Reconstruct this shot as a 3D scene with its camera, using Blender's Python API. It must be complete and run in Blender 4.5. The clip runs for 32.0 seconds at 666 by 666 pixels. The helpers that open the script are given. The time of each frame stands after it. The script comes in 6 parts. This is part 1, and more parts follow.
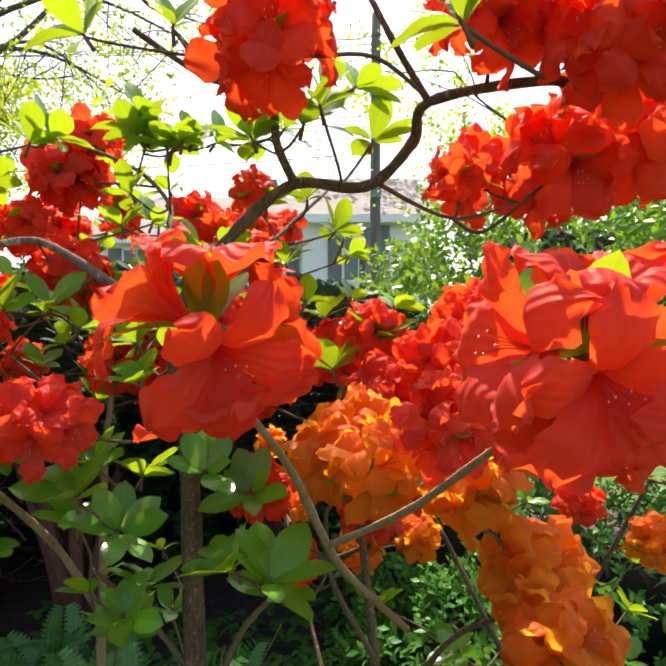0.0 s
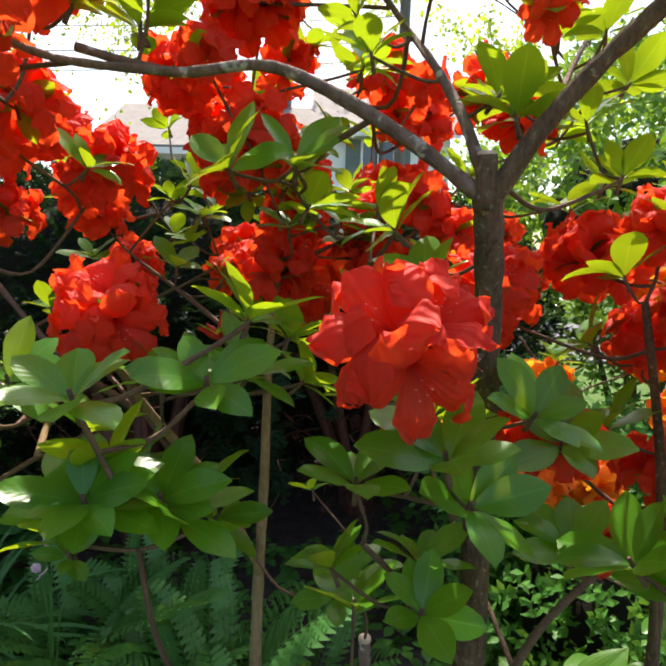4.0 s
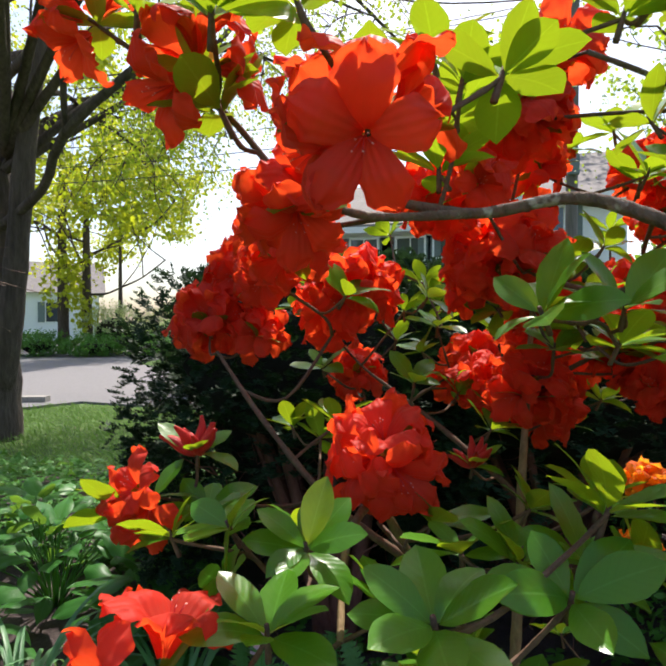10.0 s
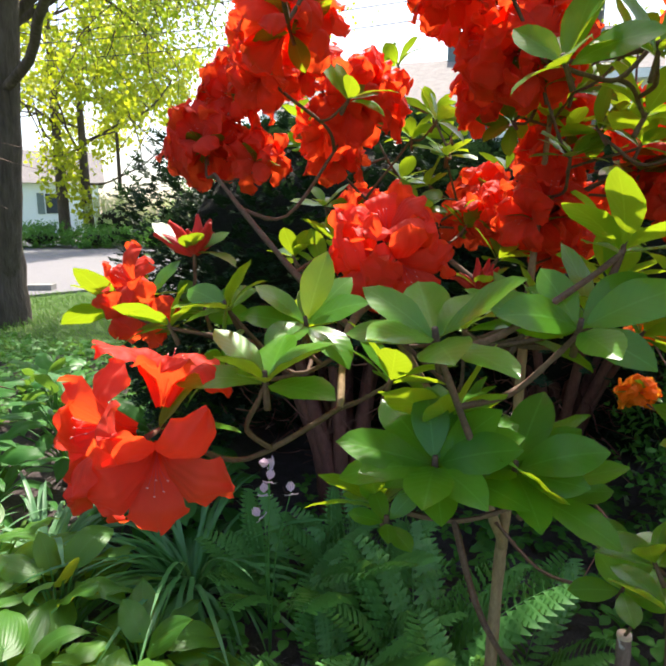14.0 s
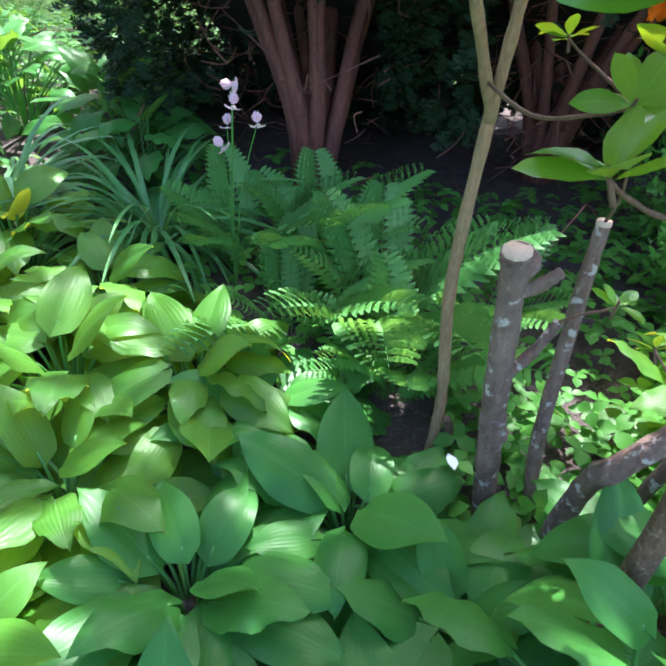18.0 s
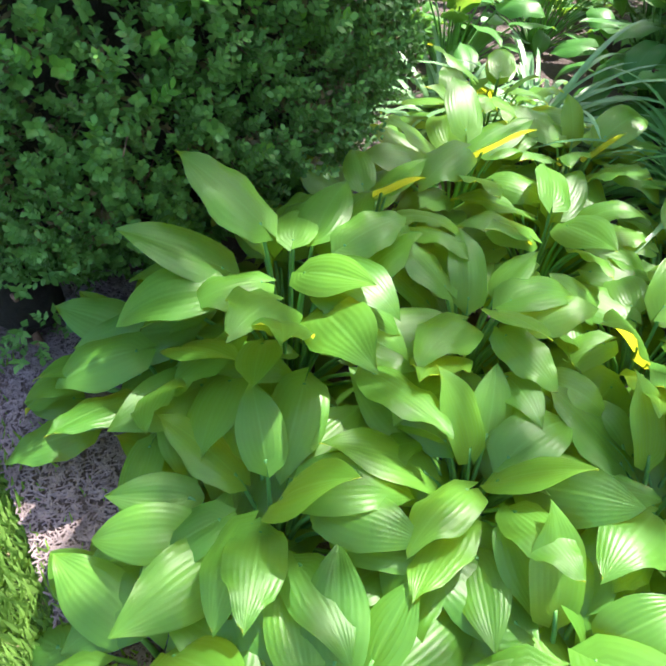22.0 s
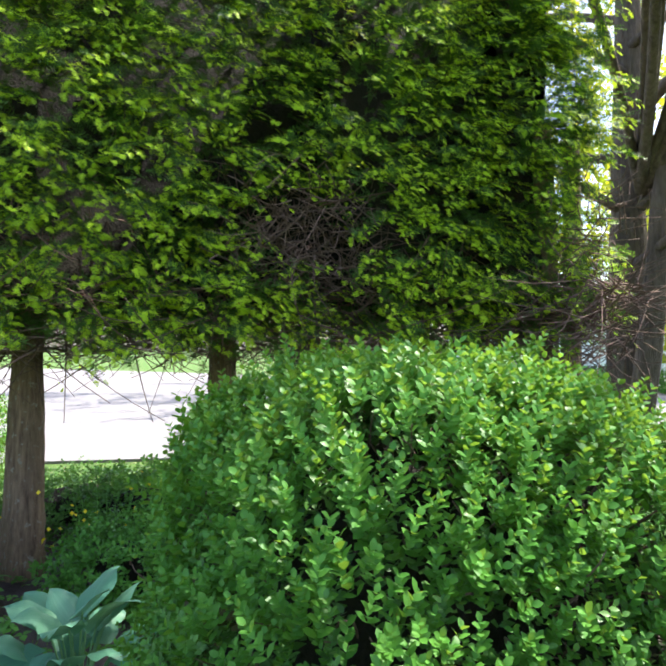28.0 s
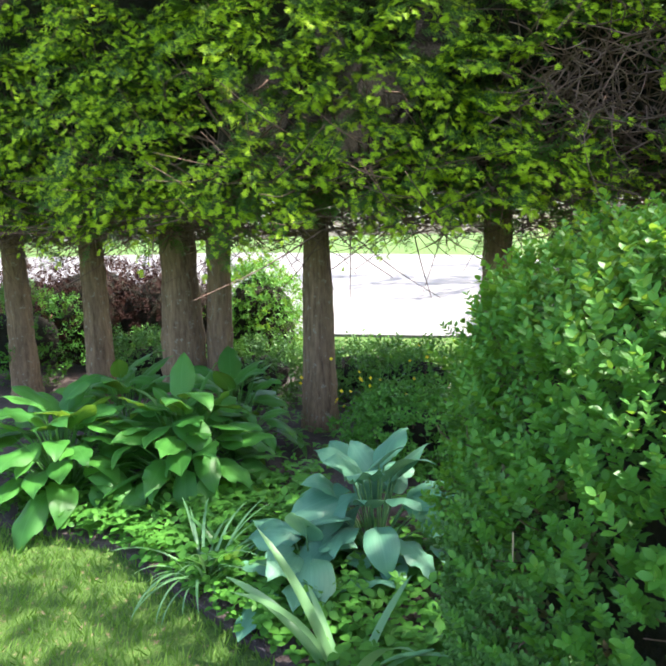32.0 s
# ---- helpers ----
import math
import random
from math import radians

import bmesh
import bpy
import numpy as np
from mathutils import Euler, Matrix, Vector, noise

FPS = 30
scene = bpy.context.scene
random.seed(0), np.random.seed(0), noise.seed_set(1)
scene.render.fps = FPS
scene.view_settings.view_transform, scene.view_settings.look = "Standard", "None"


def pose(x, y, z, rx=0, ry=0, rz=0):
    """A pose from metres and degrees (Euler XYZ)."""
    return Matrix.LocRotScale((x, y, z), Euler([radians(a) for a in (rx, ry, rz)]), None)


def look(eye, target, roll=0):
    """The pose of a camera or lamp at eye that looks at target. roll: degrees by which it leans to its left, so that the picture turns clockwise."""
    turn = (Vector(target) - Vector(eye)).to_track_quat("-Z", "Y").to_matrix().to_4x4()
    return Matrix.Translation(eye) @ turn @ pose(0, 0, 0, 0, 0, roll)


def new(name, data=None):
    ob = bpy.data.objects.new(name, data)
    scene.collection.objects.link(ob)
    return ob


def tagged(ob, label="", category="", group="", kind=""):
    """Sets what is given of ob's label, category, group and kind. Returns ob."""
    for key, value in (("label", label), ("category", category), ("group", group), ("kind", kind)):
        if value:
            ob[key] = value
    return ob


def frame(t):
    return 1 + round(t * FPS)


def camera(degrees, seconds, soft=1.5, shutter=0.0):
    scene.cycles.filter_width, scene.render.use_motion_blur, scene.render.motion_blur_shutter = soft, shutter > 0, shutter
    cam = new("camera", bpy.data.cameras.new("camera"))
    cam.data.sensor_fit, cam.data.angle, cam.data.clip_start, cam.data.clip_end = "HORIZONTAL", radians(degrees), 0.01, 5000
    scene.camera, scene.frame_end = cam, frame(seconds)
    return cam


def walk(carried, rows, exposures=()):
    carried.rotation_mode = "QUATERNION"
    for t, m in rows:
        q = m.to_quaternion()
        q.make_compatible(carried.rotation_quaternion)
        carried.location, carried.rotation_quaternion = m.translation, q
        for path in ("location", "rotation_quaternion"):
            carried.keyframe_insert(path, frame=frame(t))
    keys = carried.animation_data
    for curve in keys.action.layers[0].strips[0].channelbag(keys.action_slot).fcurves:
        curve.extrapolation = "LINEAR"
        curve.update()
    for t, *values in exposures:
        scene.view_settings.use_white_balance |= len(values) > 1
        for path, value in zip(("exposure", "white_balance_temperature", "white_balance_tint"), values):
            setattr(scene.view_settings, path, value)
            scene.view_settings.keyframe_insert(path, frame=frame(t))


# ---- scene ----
cam = camera(58.7, 32.0, soft=2.3)
METRES, EYE, TILT, LEAN, TURN = 3.0, 1.45, 0.0, 0.0, 0.0
ROWS = [
    (0.0, 0.0, 0.0, 0.0, 0.0, 0.0, -0.0),
    (0.5, -0.0074, -0.0, -0.0032, 4.56, -1.05, -0.74),
    (1.0, -0.0329, 0.0191, -0.0082, 5.5, -1.64, -1.13),
    (1.5, -0.0532, 0.0421, -0.0097, 5.74, -2.74, -1.22),
    (2.0, -0.0722, 0.0597, -0.0133, 5.56, -3.97, -1.22),
    (2.5, -0.0939, 0.0691, -0.0115, 5.11, -5.21, -1.32),
    (3.0, -0.1078, 0.0749, -0.0142, 3.99, -5.89, -1.36),
    (3.5, -0.1292, 0.0834, -0.016, 0.66, -6.68, -2.03),
    (5.5, -0.1348, 0.126, -0.0154, -0.2, -8.91, -0.99),
    (6.0, -0.1356, 0.1256, -0.0118, -0.56, -8.52, -1.02),
    (6.5, -0.1431, 0.1274, -0.0124, -0.99, -8.36, -1.14),
    (7.0, -0.1579, 0.1276, -0.009, 2.51, -8.25, -0.47),
    (7.5, -0.1733, 0.1256, -0.0036, 7.5, -7.79, 0.27),
    (8.0, -0.1788, 0.1227, -0.0005, 11.2, -5.99, 0.63),
    (8.5, -0.1821, 0.1181, 0.0034, 13.12, -4.72, 0.64),
    (9.0, -0.1828, 0.1142, 0.0075, 14.12, -3.3, 0.35),
    (9.5, -0.1825, 0.1145, 0.0107, 14.92, -1.97, 0.07),
    (10.0, -0.1832, 0.1145, 0.0103, 15.4, -1.08, -0.01),
    (10.5, -0.1828, 0.1127, 0.0132, 15.99, -0.21, -0.04),
    (11.0, -0.1823, 0.1126, 0.0127, 15.97, 0.87, -0.09),
    (11.5, -0.1842, 0.1102, 0.0121, 16.22, 1.11, -0.03),
    (12.0, -0.185, 0.1069, 0.0117, 16.38, 1.11, -0.01),
    (12.5, -0.1855, 0.1087, 0.006, 16.46, 0.39, 0.03),
    (13.0, -0.1831, 0.1109, -0.0033, 16.41, -2.97, -0.03),
    (13.5, -0.1824, 0.1117, -0.0094, 16.37, -6.05, -0.08),
    (14.0, -0.1834, 0.1206, -0.0282, 15.89, -11.23, -0.04),
    (14.5, -0.1822, 0.1357, -0.0467, 14.39, -16.35, -0.12),
    (15.0, -0.1765, 0.1517, -0.0635, 10.67, -20.42, -0.74),
    (15.5, -0.1682, 0.1588, -0.0751, 7.03, -23.33, -1.27),
    (17.5, -0.1734, 0.144, -0.1225, 9.25, -33.89, -4.04),
    (18.0, -0.1747, 0.1339, -0.1323, 15.52, -36.12, -3.63),
    (18.5, -0.1901, 0.1326, -0.1397, 19.5, -37.84, -3.26),
    (19.0, -0.2229, 0.1186, -0.1448, 24.77, -39.23, -4.07),
    (19.5, -0.2514, 0.1073, -0.155, 29.22, -42.07, -4.75),
    (20.0, -0.2803, 0.1028, -0.1608, 34.37, -45.06, -4.47),
    (20.5, -0.305, 0.0947, -0.1658, 39.58, -45.97, -3.75),
    (21.0, -0.3335, 0.087, -0.1611, 44.91, -47.1, -3.52),
    (21.5, -0.3676, 0.0767, -0.1578, 48.28, -47.49, -3.42),
    (22.0, -0.3948, 0.0642, -0.1411, 48.92, -45.32, -2.59),
    (22.5, -0.402, 0.0608, -0.1179, 51.22, -41.87, -2.24),
    (23.0, -0.4095, 0.0624, -0.0999, 54.98, -37.93, -2.72),
    (23.5, -0.4154, 0.0642, -0.0785, 58.49, -33.14, -1.57),
    (24.0, -0.4232, 0.0625, -0.063, 62.07, -27.77, -0.39),
    (24.5, -0.4488, 0.0499, -0.049, 61.04, -23.59, -0.95),
    (25.0, -0.4737, 0.0269, -0.0363, 58.68, -19.98, -0.18),
    (25.5, -0.4907, 0.0133, -0.0267, 56.7, -18.51, -0.34),
    (26.0, -0.4839, 0.0111, -0.0049, 57.63, -14.22, -0.97),
    (26.5, -0.4724, 0.0043, 0.0121, 59.61, -8.45, -1.05),
    (28.5, -0.4566, -0.0059, 0.0396, 68.34, 3.9, 0.12),
    (29.0, -0.462, -0.0097, 0.0397, 72.99, 3.73, 0.21),
    (29.5, -0.4669, -0.0147, 0.0387, 76.88, 3.24, 0.44),
    (30.0, -0.4692, -0.0186, 0.0373, 79.92, 2.22, 0.73),
    (30.5, -0.4724, -0.0244, 0.034, 83.88, 0.33, 1.02),
    (31.0, -0.4815, -0.0281, 0.0284, 86.76, -3.01, 1.22),
    (31.5, -0.486, -0.030, 0.025, 88.9, -6.4, 1.3),
    (32.0, -0.49, -0.032, 0.022, 90.7, -9.4, 1.3),
]
EXPOSURES = [(0.0, 1.3, 7000, 13), (2.0, 1.45, 6950, 13), (3.0, 1.35, 6900, 13), (6.0, 1.2, 6700, 12), (9.0, 0.95, 6500, 12), (11.0, 0.75, 6500, 12), (13.0, 1.0, 6500, 12), (14.0, 1.45, 6600, 12), (15.0, 2.15, 6500, 11), (18.0, 2.5, 5750, 11), (20.0, 2.55, 6300, 12), (21.0, 2.6, 6300, 12), (22.0, 2.5, 6500, 12), (23.0, 1.95, 6550, 12), (24.0, 2.35, 6500, 13), (26.0, 2.2, 6150, 13), (29.0, 1.85, 6700, 11), (31.0, 2.05, 6800, 12), (32.0, 2.25, 6600, 10)]
walk(cam, [(t, pose(0, 0, EYE, TILT, LEAN, TURN) @ pose(METRES * x, METRES * y, METRES * z, 90 + pitch, roll, yaw)) for t, x, y, z, yaw, pitch, roll in ROWS], EXPOSURES)

# ---------- world and sun ----------
SUN_YAW, SUN_UP = 5.0, 58.0
world = bpy.data.worlds.new("sky_world")
scene.world = world
world.use_nodes = True
wt = world.node_tree
sky = wt.nodes.new("ShaderNodeTexSky")
sky.sky_type = "NISHITA"
sky.sun_disc = False
sky.sun_elevation, sky.sun_rotation = radians(SUN_UP), radians(-SUN_YAW)
sky.air_density, sky.dust_density = 1.0, 2.5
wt.links.new(sky.outputs[0], wt.nodes["Background"].inputs[0])
wt.nodes["Background"].inputs[1].default_value = 0.145

sun_data = bpy.data.lights.new("sun", "SUN")
sun_data.energy, sun_data.angle, sun_data.color = 4.3, radians(0.53), (1.0, 0.94, 0.84)
sun = new("sun", sun_data)
sun.matrix_world = look((-math.sin(radians(SUN_YAW)) * math.cos(radians(SUN_UP)) * 40,
                         math.cos(radians(SUN_YAW)) * math.cos(radians(SUN_UP)) * 40,
                         math.sin(radians(SUN_UP)) * 40), (0, 0, 0))

rng = np.random.default_rng(7)


# ---------- materials ----------
class Nodes:
    """A node material under construction."""

    def __init__(self, name):
        self.m = bpy.data.materials.new(name)
        self.m.use_nodes = True
        self.t = self.m.node_tree
        self.bsdf = self.t.nodes["Principled BSDF"]
        self.out = self.t.nodes["Material Output"]
        self.co = self.add("ShaderNodeTexCoord")

    def add(self, kind):
        return self.t.nodes.new(kind)

    def link(self, a, b):
        self.t.links.new(a, b)

    def put(self, value, socket):
        if isinstance(value, bpy.types.NodeSocket):
            self.link(value, socket)
        else:
            socket.default_value = value

    def noise(self, scale, detail=3.0, vec=None, rough=0.55):
        n = self.add("ShaderNodeTexNoise")
        n.inputs["Scale"].default_value, n.inputs["Detail"].default_value = scale, detail
        n.inputs["Roughness"].default_value = rough
        self.link(vec or self.co.outputs["Object"], n.inputs["Vector"])
        return n.outputs["Fac"]

    def math(self, op, a, b=0.0, c=0.0):
        n = self.add("ShaderNodeMath")
        n.operation = op
        for v, s in zip((a, b, c), n.inputs):
            self.put(v, s)
        return n.outputs[0]

    def mix(self, fac, a, b):
        n = self.add("ShaderNodeMix")
        n.data_type = "RGBA"
        self.put(fac, n.inputs[0])
        self.put((*a, 1) if isinstance(a, tuple) else a, n.inputs[6])
        self.put((*b, 1) if isinstance(b, tuple) else b, n.inputs[7])
        return n.outputs[2]

    def span(self, fac, lo, hi):
        n = self.add("ShaderNodeMapRange")
        self.put(fac, n.inputs[0])
        n.inputs[1].default_value, n.inputs[2].default_value = lo, hi
        return n.outputs[0]

    def bump(self, height, strength, distance):
        n = self.add("ShaderNodeBump")
        n.inputs["Strength"].default_value, n.inputs["Distance"].default_value = strength, distance
        self.link(height, n.inputs["Height"])
        self.link(n.outputs[0], self.bsdf.inputs["Normal"])
        return n.outputs[0]

    def base(self, colour, rough=0.6, spec=0.5, metal=0.0):
        self.put((*colour, 1) if isinstance(colour, tuple) else colour, self.bsdf.inputs["Base Color"])
        self.put(rough, self.bsdf.inputs["Roughness"])
        self.bsdf.inputs["Specular IOR Level"].default_value = spec
        self.bsdf.inputs["Metallic"].default_value = metal
        return self.m


def leaf_mat(name, dark, light, glow, rough=0.4, clear=0.35, veins="", island=False, spec=0.5, depth=0.0006, rib=(1.25, 0.5)):
    """Living leaf or petal: reflects from its face and lets light through."""
    n = Nodes(name)
    if island:
        rnd = n.add("ShaderNodeNewGeometry").outputs["Random Per Island"]
    else:
        rnd = n.add("ShaderNodeObjectInfo").outputs["Random"]
    patch = n.noise(38, 4)
    large = n.noise(6, 2)
    fac = n.math("ADD", n.math("MULTIPLY", rnd, 0.55), n.math("MULTIPLY", n.math("ADD", patch, large), 0.28))
    col = n.mix(fac, dark, light)
    height = patch
    if veins:
        uv = n.add("ShaderNodeSeparateXYZ")
        n.link(n.co.outputs["UV"], uv.inputs[0])
        side = n.math("ABSOLUTE", n.math("SUBTRACT", uv.outputs[0], 0.5))
        if veins == "long":
            wave = n.math("SINE", n.math("MULTIPLY", uv.outputs[0], 2 * math.pi * 10))
        elif veins == "petal":
            wave = n.math("SINE", n.math("MULTIPLY", uv.outputs[0], 2 * math.pi * 25))
        else:
            wave = n.math("SINE", n.math("MULTIPLY", n.math("SUBTRACT", uv.outputs[1], n.math("MULTIPLY", side, 0.55)), 2 * math.pi * 8))
        height = n.math("ADD", n.math("MULTIPLY", wave, {"long": 0.6, "side": 0.12}.get(veins, 0.5)), n.math("MULTIPLY", patch, 0.5))
        if veins == "petal":
            col = n.mix(n.span(uv.outputs[1], 0.15, 0.75), tuple(min(1, c * 0.8 + 0.01) for c in light), col)
            # sheen painted into the petal colour as scattered lighter flecks
            sheen = n.math("MULTIPLY", n.span(n.noise(90, 3), 0.55, 0.75), 0.35)
            col = n.mix(sheen, col, (0.9, 0.13, 0.06))
        else:
            midrib = n.math("SUBTRACT", 1.0, n.span(side, 0.012, 0.035))
            col = n.mix(n.math("MULTIPLY", midrib, rib[1]), col, tuple(min(1, c * rib[0] + 0.04) for c in light))
            groove = n.math("MULTIPLY", n.span(wave, 0.35, 1.0), 0.15 if veins == "long" else 0.12)
            col = n.mix(groove, col, tuple(c * 0.6 for c in dark))
    n.bump(height, 0.45, depth)
    n.base(col, rough, spec)
    if veins == "petal":
        n.bsdf.inputs["Sheen Weight"].default_value = 0.12
        n.bsdf.inputs["Sheen Tint"].default_value = (1.0, 0.55, 0.5, 1)
    tr = n.add("ShaderNodeBsdfTranslucent")
    tcol = n.mix(fac, tuple(c * 0.75 for c in glow), glow)
    n.link(tcol, tr.inputs[0])
    mixer = n.add("ShaderNodeMixShader")
    mixer.inputs[0].default_value = clear
    n.link(n.bsdf.outputs[0], mixer.inputs[1])
    n.link(tr.outputs[0], mixer.inputs[2])
    n.link(mixer.outputs[0], n.out.inputs[0])
    return n.m


def rough_mat(name, a, b, scale, rough=0.85, bump=0.6, dist=0.004, stretch=None, spots=None, spec=0.3):
    """Bark, soil, asphalt, roofing: two colours in noise, a relief, and optional spots of a third."""
    n = Nodes(name)
    vec = n.co.outputs["Object"]
    if stretch:
        mp = n.add("ShaderNodeMapping")
        mp.inputs["Scale"].default_value = stretch
        n.link(vec, mp.inputs[0])
        vec = mp.outputs[0]
    fine = n.noise(scale, 6, vec, 0.65)
    big = n.noise(scale * 0.13, 3, vec)
    col = n.mix(n.span(n.math("ADD", n.math("MULTIPLY", fine, 0.6), n.math("MULTIPLY", big, 0.4)), 0.32, 0.68), a, b)
    if spots:
        s = n.noise(scale * 0.6, 3, n.co.outputs["Object"])
        col = n.mix(n.span(s, 0.60, 0.68), col, spots)
    n.bump(fine, bump, dist)
    return n.base(col, rough, spec)


PETAL = leaf_mat("petal_red", (0.88, 0.034, 0.02), (0.94, 0.085, 0.05), (1.0, 0.10, 0.02), 0.55, 0.58, "petal", spec=0.2, depth=0.0016)
PETAL_ORANGE = leaf_mat("petal_orange", (0.92, 0.13, 0.015), (0.95, 0.27, 0.025), (1.0, 0.42, 0.025), 0.5, 0.68, "petal", spec=0.25, depth=0.0012)
BUD = leaf_mat("bud_crimson", (0.55, 0.02, 0.02), (0.7, 0.04, 0.03), (0.9, 0.05, 0.02), 0.45, 0.25, "petal", spec=0.3)
FILAMENT = Nodes("stamen_red").base((0.75, 0.05, 0.04), 0.6)
ANTHER = Nodes("anther_pale").base((0.85, 0.42, 0.34), 0.6)
AZALEA = leaf_mat("azalea_leaf", (0.03, 0.14, 0.010), (0.095, 0.27, 0.018), (0.58, 0.78, 0.02), 0.28, 0.32, "side", spec=0.45, depth=0.0006)
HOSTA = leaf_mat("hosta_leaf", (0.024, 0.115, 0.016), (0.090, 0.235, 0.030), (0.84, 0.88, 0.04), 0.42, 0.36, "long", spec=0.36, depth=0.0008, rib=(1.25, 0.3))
# hosta leaf dulled in colour and glow, for plants standing in shade
HOSTA_DEEP_SHADED = leaf_mat("hosta_leaf_deep_shaded", (0.026, 0.125, 0.024), (0.065, 0.215, 0.038), (0.3, 0.55, 0.05), 0.42, 0.27, "long", spec=0.28, depth=0.00035, rib=(1.25, 0.25))
HOSTA_BLUE = leaf_mat("hosta_leaf_blue", (0.062, 0.19, 0.118), (0.115, 0.29, 0.18), (0.2, 0.42, 0.2), 0.5, 0.2, "long", depth=0.0006, rib=(1.2, 0.25))
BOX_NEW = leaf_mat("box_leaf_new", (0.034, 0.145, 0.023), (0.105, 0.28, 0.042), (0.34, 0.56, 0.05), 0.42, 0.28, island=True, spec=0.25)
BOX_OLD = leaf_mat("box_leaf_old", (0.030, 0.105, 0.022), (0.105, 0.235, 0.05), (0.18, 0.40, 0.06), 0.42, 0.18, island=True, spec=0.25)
PURPLE = leaf_mat("purple_shrub_leaf", (0.014, 0.007, 0.006), (0.045, 0.020, 0.016), (0.10, 0.045, 0.03), 0.6, 0.14, island=True, spec=0.1)
BOX_BROWN = leaf_mat("box_leaf_withered", (0.05, 0.045, 0.02), (0.13, 0.11, 0.045), (0.2, 0.2, 0.06), 0.5, 0.2, island=True, spec=0.3)
YEW_NEW = leaf_mat("yew_shoot_new", (0.27, 0.46, 0.02), (0.48, 0.68, 0.035), (0.7, 0.9, 0.04), 0.5, 0.40, spec=0.2)
YEW_OLD = leaf_mat("yew_needle_old", (0.022, 0.068, 0.014), (0.075, 0.15, 0.03), (0.2, 0.38, 0.04), 0.5, 0.22, spec=0.2)
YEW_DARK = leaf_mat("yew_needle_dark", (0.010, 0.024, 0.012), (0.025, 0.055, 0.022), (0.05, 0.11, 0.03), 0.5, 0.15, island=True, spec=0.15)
FERN = leaf_mat("fern_frond", (0.055, 0.20, 0.045), (0.12, 0.31, 0.07), (0.26, 0.52, 0.08), 0.5, 0.33)
BLADE = leaf_mat("strap_leaf", (0.05, 0.17, 0.05), (0.10, 0.28, 0.075), (0.28, 0.55, 0.1), 0.35, 0.3)
BLADE_GREY = leaf_mat("strap_leaf_grey", (0.09, 0.22, 0.10), (0.16, 0.33, 0.14), (0.32, 0.55, 0.15), 0.45, 0.25)
GRASS = leaf_mat("lawn_blade", (0.05, 0.125, 0.022), (0.12, 0.215, 0.045), (0.28, 0.5, 0.05), 0.55, 0.38, island=True, spec=0.15)
IVY = leaf_mat("ground_cover_leaf", (0.035, 0.13, 0.022), (0.09, 0.26, 0.04), (0.22, 0.44, 0.05), 0.45, 0.26, island=True, spec=0.2)
MAPLE = leaf_mat("maple_leaf", (0.09, 0.18, 0.015), (0.17, 0.28, 0.025), (0.5, 0.65, 0.03), 0.45, 0.5, island=True)
MAPLE_YELLOW = leaf_mat("maple_leaf_spring", (0.16, 0.22, 0.012), (0.26, 0.33, 0.02), (0.7, 0.75, 0.03), 0.45, 0.5, island=True)
SHRUB = leaf_mat("shrub_leaf", (0.05, 0.14, 0.018), (0.12, 0.26, 0.03), (0.35, 0.6, 0.04), 0.33, 0.35, island=True)
PALE = leaf_mat("pale_shrub_leaf", (0.25, 0.33, 0.12), (0.5, 0.55, 0.3), (0.6, 0.7, 0.25), 0.5, 0.4, island=True)
YELLOW = leaf_mat("celandine_petal", (0.75, 0.55, 0.01), (0.85, 0.65, 0.02), (0.9, 0.7, 0.02), 0.4, 0.3)
PINK = leaf_mat("columbine_petal", (0.60, 0.40, 0.52), (0.75, 0.58, 0.66), (0.8, 0.6, 0.7), 0.5, 0.35)
BARK = rough_mat("azalea_bark", (0.035, 0.022, 0.015), (0.22, 0.135, 0.085), 200, 0.88, 1.0, 0.004, (1, 1, 0.45), (0.27, 0.22, 0.16))
BARK_TAN = rough_mat("young_tan_bark", (0.16, 0.10, 0.055), (0.38, 0.26, 0.15), 160, 0.85, 0.8, 0.002, (1, 1, 0.35))
BARK_GREY = rough_mat("azalea_bark_lichen", (0.085, 0.05, 0.042), (0.30, 0.205, 0.17), 75, 0.9, 1.0, 0.009, (1, 1, 0.5), (0.50, 0.45, 0.42))
TWIG = rough_mat("twig_brown", (0.07, 0.04, 0.028), (0.20, 0.12, 0.08), 300, 0.8, 0.5, 0.001)
CUT = rough_mat("cut_wood", (0.5, 0.36, 0.25), (0.7, 0.55, 0.42), 180, 0.8, 0.3, 0.001)
BARK_YEW = rough_mat("yew_bark", (0.07, 0.042, 0.028), (0.36, 0.24, 0.15), 42, 0.9, 1.0, 0.03, (1, 1, 0.16), (0.30, 0.26, 0.20))
BARK_DEAD = rough_mat("dead_twig", (0.08, 0.05, 0.04), (0.22, 0.14, 0.11), 60, 0.9, 0.6, 0.004)
BARK_RED = rough_mat("red_stem_bark", (0.09, 0.035, 0.028), (0.22, 0.09, 0.065), 70, 0.8, 0.8, 0.006, (1, 1, 0.3))
BARK_MAPLE = rough_mat("maple_bark", (0.045, 0.032, 0.026), (0.17, 0.13, 0.105), 22, 0.95, 1.0, 0.05, (1, 1, 0.18))
SOIL = rough_mat("bed_soil", (0.045, 0.032, 0.030), (0.13, 0.10, 0.098), 110, 0.95, 0.9, 0.012)
CHIP = rough_mat("bark_chip", (0.10, 0.078, 0.078), (0.25, 0.20, 0.205), 90, 0.9, 0.5, 0.003)
TURF = rough_mat("lawn_ground", (0.035, 0.085, 0.014), (0.09, 0.165, 0.03), 55, 0.95, 0.9, 0.02, None, (0.20, 0.16, 0.09))
